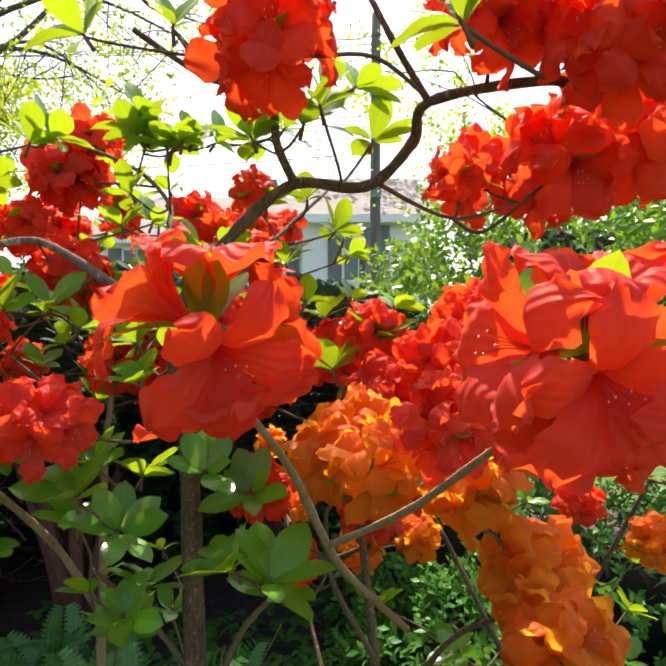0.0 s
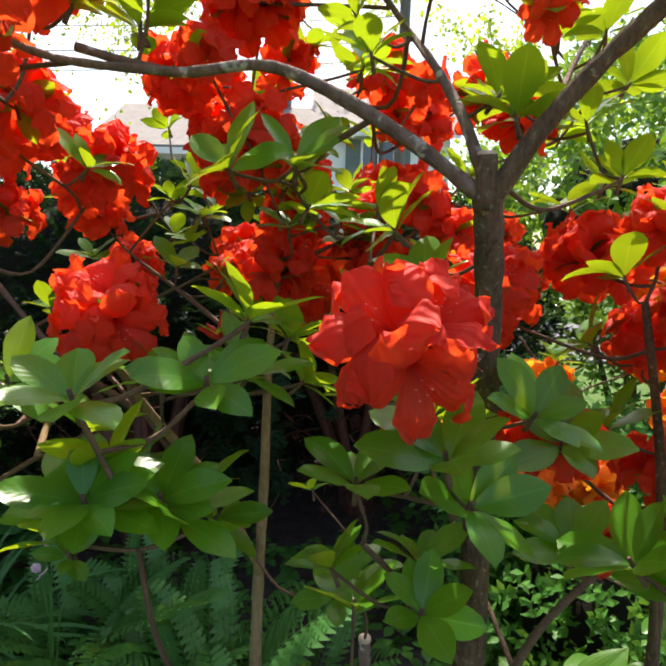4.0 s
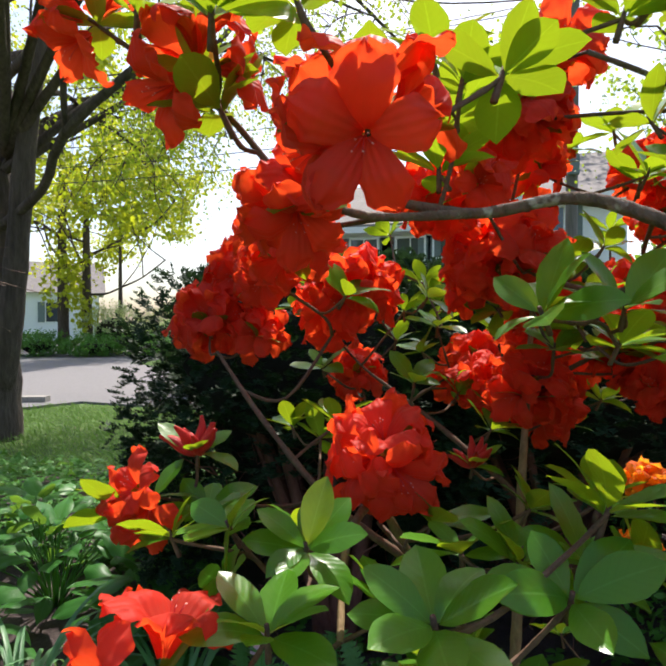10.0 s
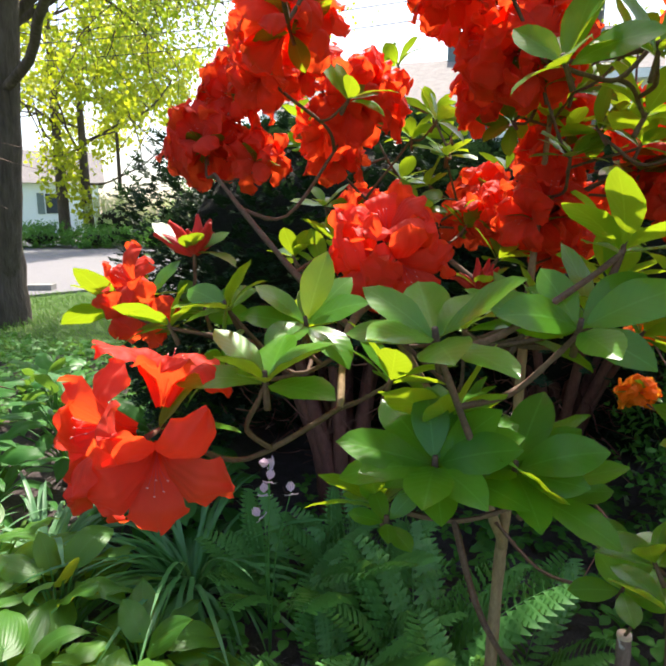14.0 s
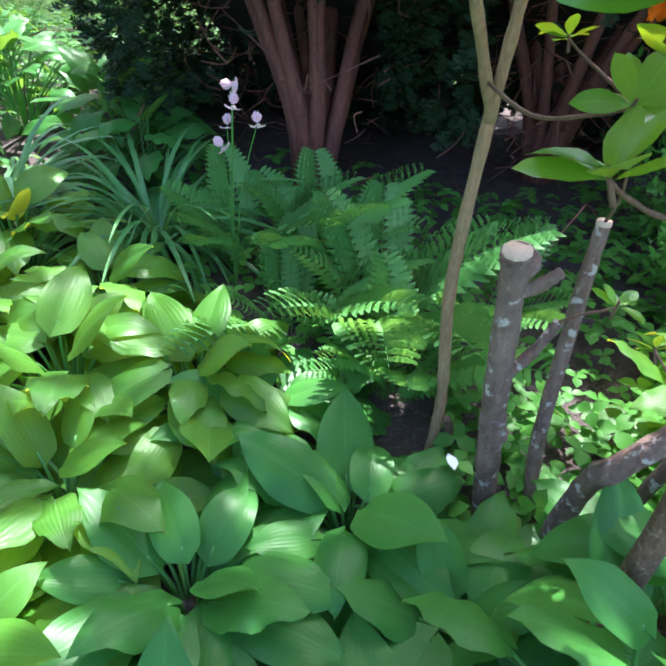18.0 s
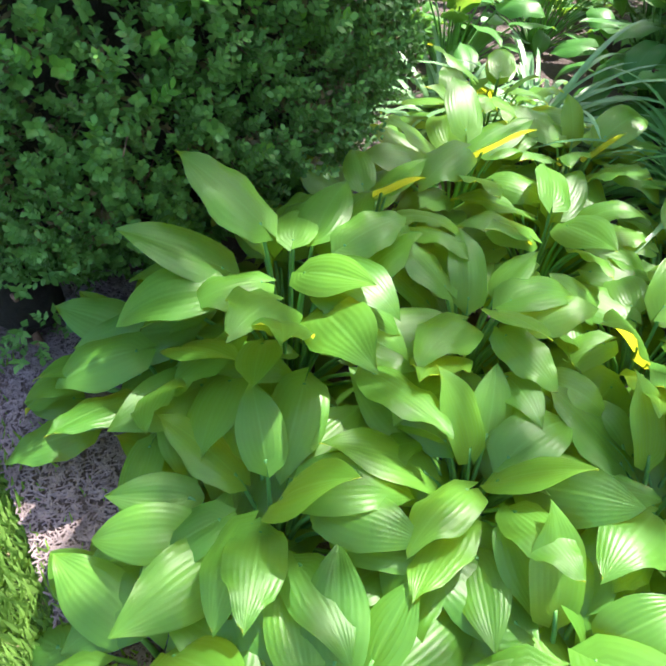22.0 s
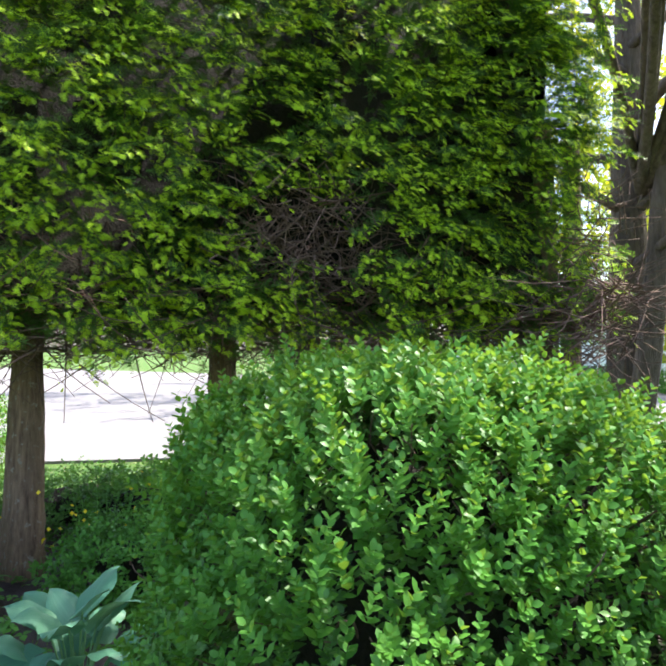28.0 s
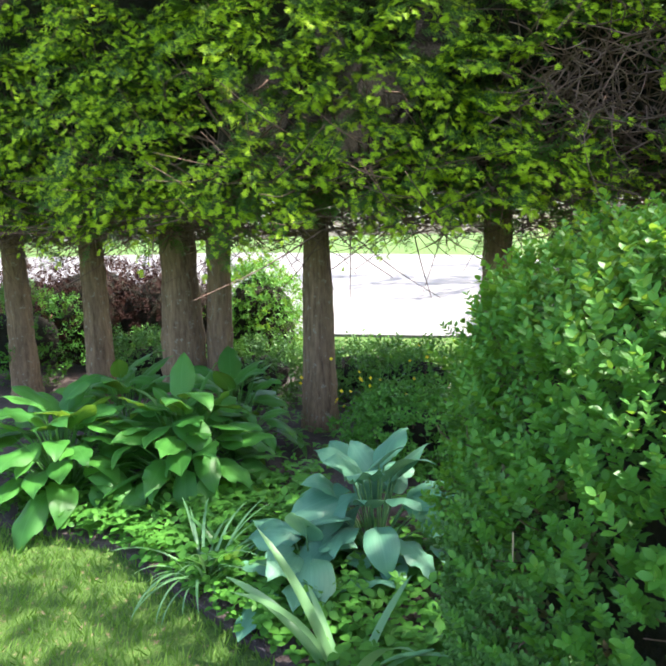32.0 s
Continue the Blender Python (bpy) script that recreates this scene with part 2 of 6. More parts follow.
ASPHALT = rough_mat("road_asphalt", (0.14, 0.134, 0.138), (0.21, 0.20, 0.206), 90, 0.9, 0.5, 0.004)
STONE = rough_mat("kerb_stone", (0.2, 0.19, 0.17), (0.38, 0.36, 0.33), 40, 0.9, 0.6, 0.005)
# near-black colour stands for the shade deep inside bushes and hedge
SHADE_CORE = rough_mat("inner_shade", (0.008, 0.008, 0.005), (0.03, 0.026, 0.016), 60, 0.95, 1.0, 0.02)
ROOF = rough_mat("roof_shingle", (0.17, 0.15, 0.14), (0.30, 0.27, 0.25), 30, 0.9, 0.6, 0.01)
PAINT = rough_mat("white_siding_paint", (0.82, 0.83, 0.84), (0.88, 0.89, 0.90), 14, 0.6, 0.1, 0.001)
SHUTTER = rough_mat("grey_shutter_paint", (0.14, 0.18, 0.18), (0.20, 0.24, 0.24), 25, 0.6, 0.2, 0.002)
POLE = rough_mat("weathered_pole", (0.10, 0.085, 0.075), (0.24, 0.21, 0.19), 18, 0.9, 0.7, 0.01, (1, 1, 0.1))
WIRE = Nodes("black_cable").base((0.02, 0.02, 0.02), 0.6)
glass_nodes = Nodes("window_glass")
GLASS = glass_nodes.base(glass_nodes.mix(glass_nodes.noise(2), (0.03, 0.04, 0.05), (0.09, 0.10, 0.12)), 0.06, 0.8)


# ---------- building helpers ----------
def to_mesh(name, v, f, uv=None, smooth=True):
    """A mesh from vertex and quad arrays, with a UV for every vertex."""
    me = bpy.data.meshes.new(name)
    v, f = np.asarray(v, np.float32), np.asarray(f, np.int32)
    me.vertices.add(len(v))
    me.vertices.foreach_set("co", v.ravel())
    me.loops.add(f.size)
    me.loops.foreach_set("vertex_index", f.ravel())
    me.polygons.add(len(f))
    me.polygons.foreach_set("loop_start", np.arange(0, f.size, f.shape[1], dtype=np.int32))
    me.polygons.foreach_set("use_smooth", np.full(len(f), smooth))
    if uv is not None:
        layer = me.uv_layers.new(name="UVMap")
        layer.data.foreach_set("uv", np.asarray(uv, np.float32)[f.ravel()].ravel())
    me.update(calc_edges=True)
    return me


def part(name, shape, material, parent=None, label="", m=None, smooth=True):
    """One mesh object, under a thing or a part where one is given. shape: a mesh, a bmesh or (verts, quads[, uv])."""
    if isinstance(shape, bmesh.types.BMesh):
        me = bpy.data.meshes.new(name)
        shape.to_mesh(me)
        shape.free()
    elif isinstance(shape, tuple):
        me = to_mesh(name, *shape, smooth=smooth)
    else:
        me = shape
    if material and not me.materials:
        me.materials.append(material)
    ob = new(name, me)
    if parent:
        ob.parent = parent
    if m is not None:
        ob.matrix_basis = m
    if label:
        tagged(ob, label)
    return ob


def thing(name, at, label, category, group="", kind=""):
    ob = new(name)
    ob.empty_display_size = 0.1
    ob.location = at
    return tagged(ob, label, category, group, kind)


def strip(rows, cols):
    """Quads of a grid of rows x cols vertices."""
    a = np.arange((rows - 1) * cols).reshape(rows - 1, cols)[:, :-1].ravel()
    return np.stack([a, a + 1, a + cols + 1, a + cols], 1)


def leaf_shape(length, width, nu=4, nv=7, belly=0.5, sharp=0.75, fold=0.25, droop=0.2, wave=0.0, turns=3.0, cup=0.0, heart=0.0, tip=None):
    """A leaf along +y from the origin, face up: verts, quads, uv."""
    v = np.linspace(0, 1, nv + 1)[:, None]
    u = np.linspace(-1, 1, nu + 1)[None, :]
    w = np.sin(np.pi * v ** (math.log(0.5) / math.log(belly)))
    w = np.where(v > belly, np.maximum(w, 0) ** (tip or sharp), np.maximum(w, 0) ** sharp) * width / 2 + 0.0006
    x = u * w
    bend = droop * 1.4
    y = length * np.sin(np.maximum(bend, 1e-4) * v) / max(bend, 1e-4) * np.ones_like(u) - heart * length * (np.abs(u) ** 1.5) * (1 - v) ** 3
    z = -length * (1 - np.cos(bend * v)) / max(bend, 1e-4) + fold * np.abs(x) - cup * x * x / width + wave * width * np.sin(v * turns * 2 * np.pi + u) * np.abs(u) ** 2
    verts = np.stack([x, y, z * np.ones_like(x)], -1).reshape(-1, 3)
    uv = np.stack([np.broadcast_to(u * 0.5 + 0.5, x.shape), np.broadcast_to(v, x.shape)], -1).reshape(-1, 2)
    return verts, strip(nv + 1, nu + 1), uv


def smooth_path(points, steps=5):
    p = np.array([points[0], *points, points[-1]], float)
    out = []
    for i in range(1, len(p) - 2):
        for s in np.linspace(0, 1, steps, endpoint=False):
            a, b, c, d = p[i - 1], p[i], p[i + 1], p[i + 2]
            out.append(0.5 * (2 * b + (c - a) * s + (2 * a - 5 * b + 4 * c - d) * s * s + (3 * b - a - 3 * c + d) * s ** 3))
    out.append(p[-2])
    return np.array(out)


def tube(points, r0, r1, sides=7, steps=5, knot=0.08, seed=0, flute=0.0):
    """A tapering, slightly knotty stem through points: verts, quads, uv. Both ends are closed to a point."""
    g = np.random.default_rng(seed + 11)
    p = smooth_path(points, steps)
    n = len(p)
    d = np.gradient(p, axis=0)
    d /= np.linalg.norm(d, axis=1)[:, None] + 1e-9
    side = np.cross(d, (0.31, 0.72, 0.62))
    side /= np.linalg.norm(side, axis=1)[:, None] + 1e-9
    up = np.cross(d, side)
    a = np.linspace(0, 2 * np.pi, sides + 1)
    r = np.linspace(r0, r1, n) * (1 + knot * g.normal(size=n))
    r = np.concatenate([[1e-5], r, [1e-5]])
    idx = np.concatenate([[0], np.arange(n), [n - 1]])
    ring = np.cos(a)[None, :, None] * side[idx][:, None] + np.sin(a)[None, :, None] * up[idx][:, None]
    swell = np.ones((len(idx), sides + 1))
    if flute:
        h = np.linspace(0, 1, len(idx))[:, None]
        b = g.uniform(0, 6.28, 4)
        swell = 1 + flute * (np.sin(3 * a[None] + b[0] + 2.5 * h) + 0.7 * np.sin(5 * a[None] + b[1] - 3 * h) + 0.6 * np.sin(8 * a[None] + b[2] + 2 * h) + 0.4 * np.sin(2 * a[None] + b[3] + 9 * h))
    verts = p[idx][:, None] + ring * (r[:, None] * swell)[..., None]
    uv = np.stack(np.broadcast_arrays(a[None, :] / 6.283, np.linspace(0, 1, n + 2)[:, None]), -1)
    return verts.reshape(-1, 3), strip(n + 2, sides + 1), uv.reshape(-1, 2)


def merge(shapes):
    """Several (verts, quads, uv) as one."""
    vs, fs, us, k = [], [], [], 0
    for v, f, u in shapes:
        vs.append(v), fs.append(f + k), us.append(u)
        k += len(v)
    return np.concatenate(vs), np.concatenate(fs), np.concatenate(us)


def moved(shape, m):
    m = np.array(m)
    return shape[0] @ m[:3, :3].T + m[:3, 3], shape[1], shape[2]


def scatter(shapes, mats):
    """Many small shapes set at (N, 4, 4) matrices, in turn, as one (verts, quads, uv)."""
    vs, fs, us, k = [], [], [], 0
    for i, (v, f, u) in enumerate(shapes):
        m = mats[i::len(shapes)]
        if not len(m):
            continue
        w = np.einsum("nij,vj->nvi", m[:, :3, :3], v) + m[:, None, :3, 3]
        vs.append(w.reshape(-1, 3))
        fs.append((f[None] + (np.arange(len(m)) * len(v))[:, None, None] + k).reshape(-1, f.shape[1]))
        us.append(np.tile(u, (len(m), 1)))
        k += len(m) * len(v)
    return np.concatenate(vs), np.concatenate(fs), np.concatenate(us)


def frames(pos, along, up, size=1.0, roll=None):
    """(N, 4, 4) matrices: +y along 'along', +z near 'up', scaled by size."""
    pos, along = np.asarray(pos, float), np.asarray(along, float)
    y = along / (np.linalg.norm(along, axis=1)[:, None] + 1e-9)
    x = np.cross(y, np.broadcast_to(up, y.shape))
    x /= np.linalg.norm(x, axis=1)[:, None] + 1e-9
    z = np.cross(x, y)
    if roll is not None:
        c, s = np.cos(roll)[:, None], np.sin(roll)[:, None]
        x, z = x * c + z * s, z * c - x * s
    s = np.broadcast_to(np.asarray(size, float), (len(pos),))[:, None]
    out = np.zeros((len(pos), 4, 4))
    out[:, :3, 0], out[:, :3, 1], out[:, :3, 2], out[:, :3, 3], out[:, 3, 3] = x * s, y * s, z * s, pos, 1
    return out


def aim(pos, along, up=(0, 0, 1), size=1.0, roll=0.0):
    return Matrix(frames([pos], [along], up, size, np.array([roll]))[0].tolist())


def box(bm, x0, x1, y0, y1, z0, z1):
    vs = [bm.verts.new(c) for c in ((x0, y0, z0), (x1, y0, z0), (x1, y1, z0), (x0, y1, z0), (x0, y0, z1), (x1, y0, z1), (x1, y1, z1), (x0, y1, z1))]
    for q in ((0, 3, 2, 1), (4, 5, 6, 7), (0, 1, 5, 4), (1, 2, 6, 5), (2, 3, 7, 6), (3, 0, 4, 7)):
        bm.faces.new([vs[i] for i in q])
    return bm


def boxed(x0, x1, y0, y1, z0, z1):
    return box(bmesh.new(), x0, x1, y0, y1, z0, z1)


def lump(r, squash, seed, rough=0.12, sub=3):
    """An uneven closed body, radius r, that gives a bush its near-black shaded inside."""
    bm = bmesh.new()
    bmesh.ops.create_icosphere(bm, subdivisions=sub, radius=r)
    for v in bm.verts:
        k = 1 + rough * noise.noise(v.co * 3 / r + Vector((seed, 0, 0)))
        v.co = Vector((v.co.x * k, v.co.y * k, v.co.z * k * squash))
    for f in bm.faces:
        f.smooth = True
    return bm


# ---------- ground, bed and road ----------
def sheet(name, outline, z, material, label, kind="structure", depth=0.05):
    bm = bmesh.new()
    top = bm.faces.new([bm.verts.new((x, y, z)) for x, y in outline])
    made = bmesh.ops.extrude_face_region(bm, geom=[top])
    for v in made["geom"]:
        if isinstance(v, bmesh.types.BMVert):
            v.co.z -= depth
    bmesh.ops.recalc_face_normals(bm, faces=bm.faces)
    return tagged(part(name, bm, material), label, name, "", kind)


gx = np.concatenate([[-900, -200, -60], np.linspace(-25, 25, 101), [60, 200, 900]])
gv = np.stack(np.meshgrid(gx, gx, indexing="ij"), -1).reshape(-1, 2)
gz = np.array([0.018 * noise.noise(Vector((x * 0.9, y * 0.9, 0))) if abs(x) < 24 and abs(y) < 24 else 0.0 for x, y in gv]) - 0.02
ground = tagged(part("ground", (np.column_stack([gv, gz]), strip(len(gx), len(gx))[:, ::-1], gv * 0.1), TURF), "shaggy green lawn with dry straw-coloured patches", "lawn", "", "structure")

BED = [(3.5, -0.3), (3.5, 4.6), (0.5, 5.2), (-2.6, 5.1), (-4.4, 5.4), (-5.2, 4.6), (-7.2, 5.0), (-8.4, -0.5), (-8.9, -4.5), (-5.0, -4.5),
       (-4.45, -1.9), (-4.2, -1.25), (-3.6, -0.6), (-3.3, -0.28), (-2.85, 0.0), (-2.5, 0.14), (-2.1, 0.16), (-1.72, 0.12), (-1.45, 0.0), (-0.6, -0.3)]
bed = sheet("ground_bed", BED, 0.012, SOIL, "dark brown planting bed soil strewn with bark chips")
ROAD = [(-12.2, -9.0), (-11.0, -3.0), (-10.1, 1.2), (-9.0, 7.0), (-7.9, 9.6), (-6.2, 9.4), (-2.0, 8.8), (6.0, 8.4), (30, 8.5), (30, 13.0), (-4.0, 13.6), (-13.0, 18.5),
        (-16.0, 40.0), (-26.0, 60.0), (-30.0, 38.0), (-23.0, 16.0), (-40.0, 9.0), (-60, -9.0), (-60, -40), (-30, -40)]
road = sheet("road", ROAD, 0.02, ASPHALT, "pale sun-bleached asphalt road and drive")
kerb = tagged(part("stone_block", boxed(-0.3, 0.3, -0.12, 0.12, 0, 0.12), STONE, m=pose(-8.75, 9.3, 0, 0, 0, 20)), "small grey stone block at the lawn's edge by the road", "stone")


def scatter_on(n, x0, x1, y0, y1, keep=None):
    p = np.column_stack([rng.uniform(x0, x1, n), rng.uniform(y0, y1, n)])
    return p[[keep(a, b) for a, b in p]] if keep else p


def inside(x, y, poly):
    hit = False
    for i in range(len(poly)):
        (xa, ya), (xb, yb) = poly[i], poly[i - 1]
        if (ya > y) != (yb > y) and x < (xb - xa) * (y - ya) / (yb - ya) + xa:
            hit = not hit
    return hit


# lawn blades where the camera comes near
blade = leaf_shape(0.045, 0.004, 1, 3, 0.3, 0.6, 0.0, 0.6)
lawn_at = np.concatenate([scatter_on(24000, -3.2, -1.3, -0.6, 0.25, lambda x, y: not inside(x, y, BED)), scatter_on(14000, -3.2, -1.3, 0.0, 0.45, lambda x, y: inside(x, y, BED) and rng.random() < math.exp(-max(0.0, y - 0.10) / 0.05)), scatter_on(26000, -5.2, -1.0, -2.6, 0.4, lambda x, y: not inside(x, y, BED)), scatter_on(5000, -4.9, -3.2, -2.2, 0.1, lambda x, y: inside(x, y, BED)),
                          scatter_on(9000, -9.0, -3.4, 4.9, 9.2, lambda x, y: not inside(x, y, BED) and not inside(x, y, ROAD))])
n = len(lawn_at)
far = (lawn_at[:, 1] > 3) * 1.0
way = np.column_stack([rng.normal(0, 0.6, n), rng.normal(0, 0.6, n), np.ones(n)])
tagged(part("lawn_grass", scatter([blade], frames(np.column_stack([lawn_at, np.full(n, -0.012)]), way, (1, 0.2, 0), rng.uniform(0.5, 1.3, n) * (1 + 1.2 * far))), GRASS),
       "fine green lawn grass blades, partly dry", "grass", "", "stuff")

# bark chips along the edge of the bed
chip = (np.array([(-1, -.4, 0), (1, -.5, 0), (1, .4, 0), (-1, .5, 0), (-.9, -.3, .25), (.8, -.4, .3), (.9, .3, .2), (-.8, .4, .3)]) * (0.0075, 0.0028, 0.004),
        np.array([(4, 5, 6, 7), (0, 1, 5, 4), (1, 2, 6, 5), (2, 3, 7, 6), (3, 0, 4, 7)]), np.zeros((8, 2)))
chips_at = np.concatenate([scatter_on(42000, -2.9, -1.2, -0.1, 0.75, lambda x, y: inside(x, y, BED)), scatter_on(15000, -4.4, 0.2, -0.9, 1.9, lambda x, y: inside(x, y, BED))])
n = len(chips_at)
turn = rng.normal(size=(n, 3)) * (1, 1, 0.3)
part_chips = tagged(part("bark_chips", scatter([chip], frames(np.column_stack([chips_at, np.full(n, 0.015)]), turn, (0, 0, 1), rng.uniform(0.4, 1.5, n))), CHIP, smooth=False),
                    "loose greyish-brown shredded bark mulch on the bed", "mulch", "", "stuff")


# ---------- house, garage, pole ----------
def house():
    h = thing("house", (0, 17.4, 0), "white clapboard house with grey shutters and a brown shingle roof", "house")
    # two blocks: a tall one and a lower wing
    part("wall", boxed(-0.9, 2.75, 0, 7, 0, 4.75), PAINT, h, "white clapboard wall")
    part("wall", boxed(-7.2, -0.92, 0.5, 7, 0, 4.25), PAINT, h, "white clapboard wing wall")
    for x0, x1, y, top in ((-0.9, 2.75, 0.0, 4.75), (-7.2, -0.92, 0.5, 4.25)):
        board = bmesh.new()
        for a, b, c, d in (((x0, -0.022), (x1, -0.022), (x1, -0.002), (x0, -0.002)),):
            vs = [board.verts.new(q) for q in ((x0, -0.02, 0), (x1, -0.02, 0), (x1, -0.004, 0.15), (x0, -0.004, 0.15), (x0, 0, 0), (x1, 0, 0), (x1, 0, 0.15), (x0, 0, 0.15))]
            for q in ((0, 1, 2, 3), (4, 7, 6, 5), (0, 4, 5, 1), (3, 2, 6, 7), (0, 3, 7, 4), (1, 5, 6, 2)):
                board.faces.new([vs[i] for i in q])
        me = bpy.data.meshes.new("clapboard")
        board.to_mesh(me)
        board.free()
        me.materials.append(PAINT)
        for k in range(int((top - 1.2) / 0.15)):
            part("clapboard", me, PAINT, h, m=pose(0, y, 1.2 + 0.15 * k))

    def gable_roof(x0, x1, y0, y1, eave, ridge):
        bm = bmesh.new()
        ym = (y0 + y1) / 2
        prof = [(y0 - 0.45, eave - 0.25), (y0 - 0.45, eave - 0.1), (ym, ridge), (y1 + 0.45, eave - 0.1), (y1 + 0.45, eave - 0.25), (ym, ridge - 0.18)]
        a = [bm.verts.new((x0, y, z)) for y, z in prof]
        b = [bm.verts.new((x1, y, z)) for y, z in prof]
        for i in range(6):
            j = (i + 1) % 6
            bm.faces.new((a[i], b[i], b[j], a[j]))
        for q in ((0, 1, 2, 5), (5, 2, 3, 4)):
            bm.faces.new([a[i] for i in q][::-1])
            bm.faces.new([b[i] for i in q])
        return bm

    part("roof", gable_roof(-1.2, 3.05, 0, 7, 4.95, 6.9), ROOF, h, "brown-grey shingle roof")
    part("roof", gable_roof(-7.6, -0.95, 0.5, 7, 4.45, 6.3), ROOF, h, "brown-grey shingle wing roof")
    part("fascia", boxed(-7.5, -0.95, 0.02, 0.06, 4.1, 4.28), PAINT, h, "white fascia board")
    part("fascia", boxed(-1.1, 2.95, -0.5, -0.46, 4.62, 4.83), PAINT, h, "white fascia board")
    part("chimney", boxed(-2.6, -2.0, 3.6, 4.2, 5.6, 6.9), SHUTTER, h, "grey metal-capped chimney")
    # windows: frame, glass, sash bars, a shutter at each side
    for x, y, z0, z1, w in ((0.75, 0.0, 3.0, 4.55, 0.85), (-3.0, 0.5, 2.75, 3.95, 0.8), (-1.9, 0.5, 2.75, 3.95, 0.8), (-4.4, 0.5, 2.75, 3.95, 0.8), (-5.9, 0.5, 2.75, 3.95, 0.8)):
        win = part("window", boxed(x - w / 2, x + w / 2, y - 0.05, y - 0.03, z0, z1), GLASS, h, "dark sash window")
        for a, b, c, d in ((x - w / 2 - 0.06, x - w / 2, z0, z1), (x + w / 2, x + w / 2 + 0.06, z0, z1), (x - w / 2 - 0.06, x + w / 2 + 0.06, z1, z1 + 0.08), (x - w / 2 - 0.1, x + w / 2 + 0.1, z0 - 0.07, z0),
                           (x - w / 2, x + w / 2, (z0 + z1) / 2 - 0.025, (z0 + z1) / 2 + 0.025), (x - 0.015, x + 0.015, z0, z1)):
            part("window_frame", boxed(a, b, y - 0.085, y - 0.0525, c, d), PAINT, win, "white sash frame")
        for s in (-1, 1):
            cx = x + s * (w / 2 + 0.28)
            sh = part("shutter", boxed(cx - 0.2, cx + 0.2, y - 0.06, y - 0.025, z0 - 0.05, z1 + 0.05), SHUTTER, h, "grey louvred shutter")
            for k in range(12):
                zz = z0 + (z1 - z0) * (k + 0.5) / 12
                part("slat", boxed(cx - 0.16, cx + 0.16, y - 0.08, y - 0.062, zz - 0.035, zz + 0.03), SHUTTER, sh)
    return h


house()


def garage():
    g = thing("garage", (-39, 36.5, 0), "white house with a garage across the road", "house")
    g.rotation_euler = (0, 0, radians(38))
    part("wall", boxed(-9, 9, 0, 8, 0, 4.0), PAINT, g, "white painted wall")
    bm = bmesh.new()
    a = [bm.verts.new(c) for c in ((-9.5, -0.6, 3.8), (9.5, -0.6, 3.8), (9.5, 4, 6.6), (-9.5, 4, 6.6), (-9.5, 8.6, 3.8), (9.5, 8.6, 3.8))]
    for q in ((0, 1, 2, 3), (3, 2, 5, 4), (0, 3, 4), (1, 5, 2), (0, 4, 5, 1)):
        bm.faces.new([a[i] for i in q])
    part("roof", bm, ROOF, g, "grey shingle roof")
    for x in (-5.5, -2.0, 5.6):
        w = part("window", boxed(x - 0.5, x + 0.5, -0.06, -0.02, 1.5, 3.0), GLASS, g, "dark window")
        for s in (-1, 1):
            part("shutter", boxed(x + s * 0.85 - 0.25, x + s * 0.85 + 0.25, -0.08, -0.02, 1.45, 3.05), SHUTTER, w, "dark shutter")
    door = part("garage_door", boxed(2.4, 5.2, -0.07, -0.02, 0.0, 0.75), PAINT, g, "white panel door")
    for k in range(5):
        part("pane", boxed(2.5 + 0.55 * k, 2.95 + 0.55 * k, -0.09, -0.072, 0.2, 0.55), GLASS, door, "dark pane")
    return g


garage()

pole = thing("utility_pole", (1.0, 14, 0), "weathered wooden utility pole in front of the house", "utility pole")
part("shaft", tube([(0, 0, 0), (0, 0, 4.5), (0.02, 0, 9)], 0.14, 0.11, 12, 4, 0.01), POLE, pole)
part("meter_box", boxed(-0.12, 0.12, -0.26, -0.12, 4.6, 5.0), SHUTTER, pole, "grey metal box")
for k, (z, xo) in enumerate(((8.35, -1.0), (8.35, 1.0), (6.6, 0.0), (6.1, 0.05), (5.7, -0.05))):
    pts = [(1 + xo - 30 * s, 14 - 1.5 * s, z - 0.9 * 4 * s * (1 - s) + 0.6 * s) for s in np.linspace(0, 1, 9)]
    tagged(part("overhead_cable", tube(pts, 0.012, 0.012, 5, 3, 0), WIRE), "thin black overhead cable strung from the utility pole", "cable", "overhead cables")


# ---------- trees ----------
def leaf_cloud(centres, per, spread, size, template, up=(0, 0, 1)):
    n = len(centres) * per
    c = np.repeat(np.asarray(centres), per, 0) + rng.normal(0, 1, (n, 3)) * spread
    along = rng.normal(size=(n, 3)) + (0, 0, -0.5)
    return scatter(template, frames(c, along, up, rng.uniform(0.7, 1.3, n) * size, rng.uniform(-1, 1, n)))


def grow(start, way, length, radius, depth, g, out, tips, lift=0.15):
    pts, p, d = [np.array(start)], np.array(start), np.array(way) / np.linalg.norm(way)
    for k in range(4):
        d = d + g.normal(0, 0.16, 3) + (0, 0, lift * 0.3)
        d /= np.linalg.norm(d)
        p = p + d * length / 4
        pts.append(p)
    out.append((pts, radius, radius * 0.55))
    if depth == 0:
        tips.extend(pts[1:])
        return
    for k in range(3 if depth > 1 else 4):
        nd = d + g.normal(0, 0.62, 3)
        at = pts[2 + k % 3]
        grow(at, nd, length * g.uniform(0.55, 0.8), radius * 0.5, depth - 1, g, out, tips, lift)


TREE_LEAF = [leaf_shape(0.10, 0.085, 2, 2, 0.45, 0.7, 0.2, 0.5)]


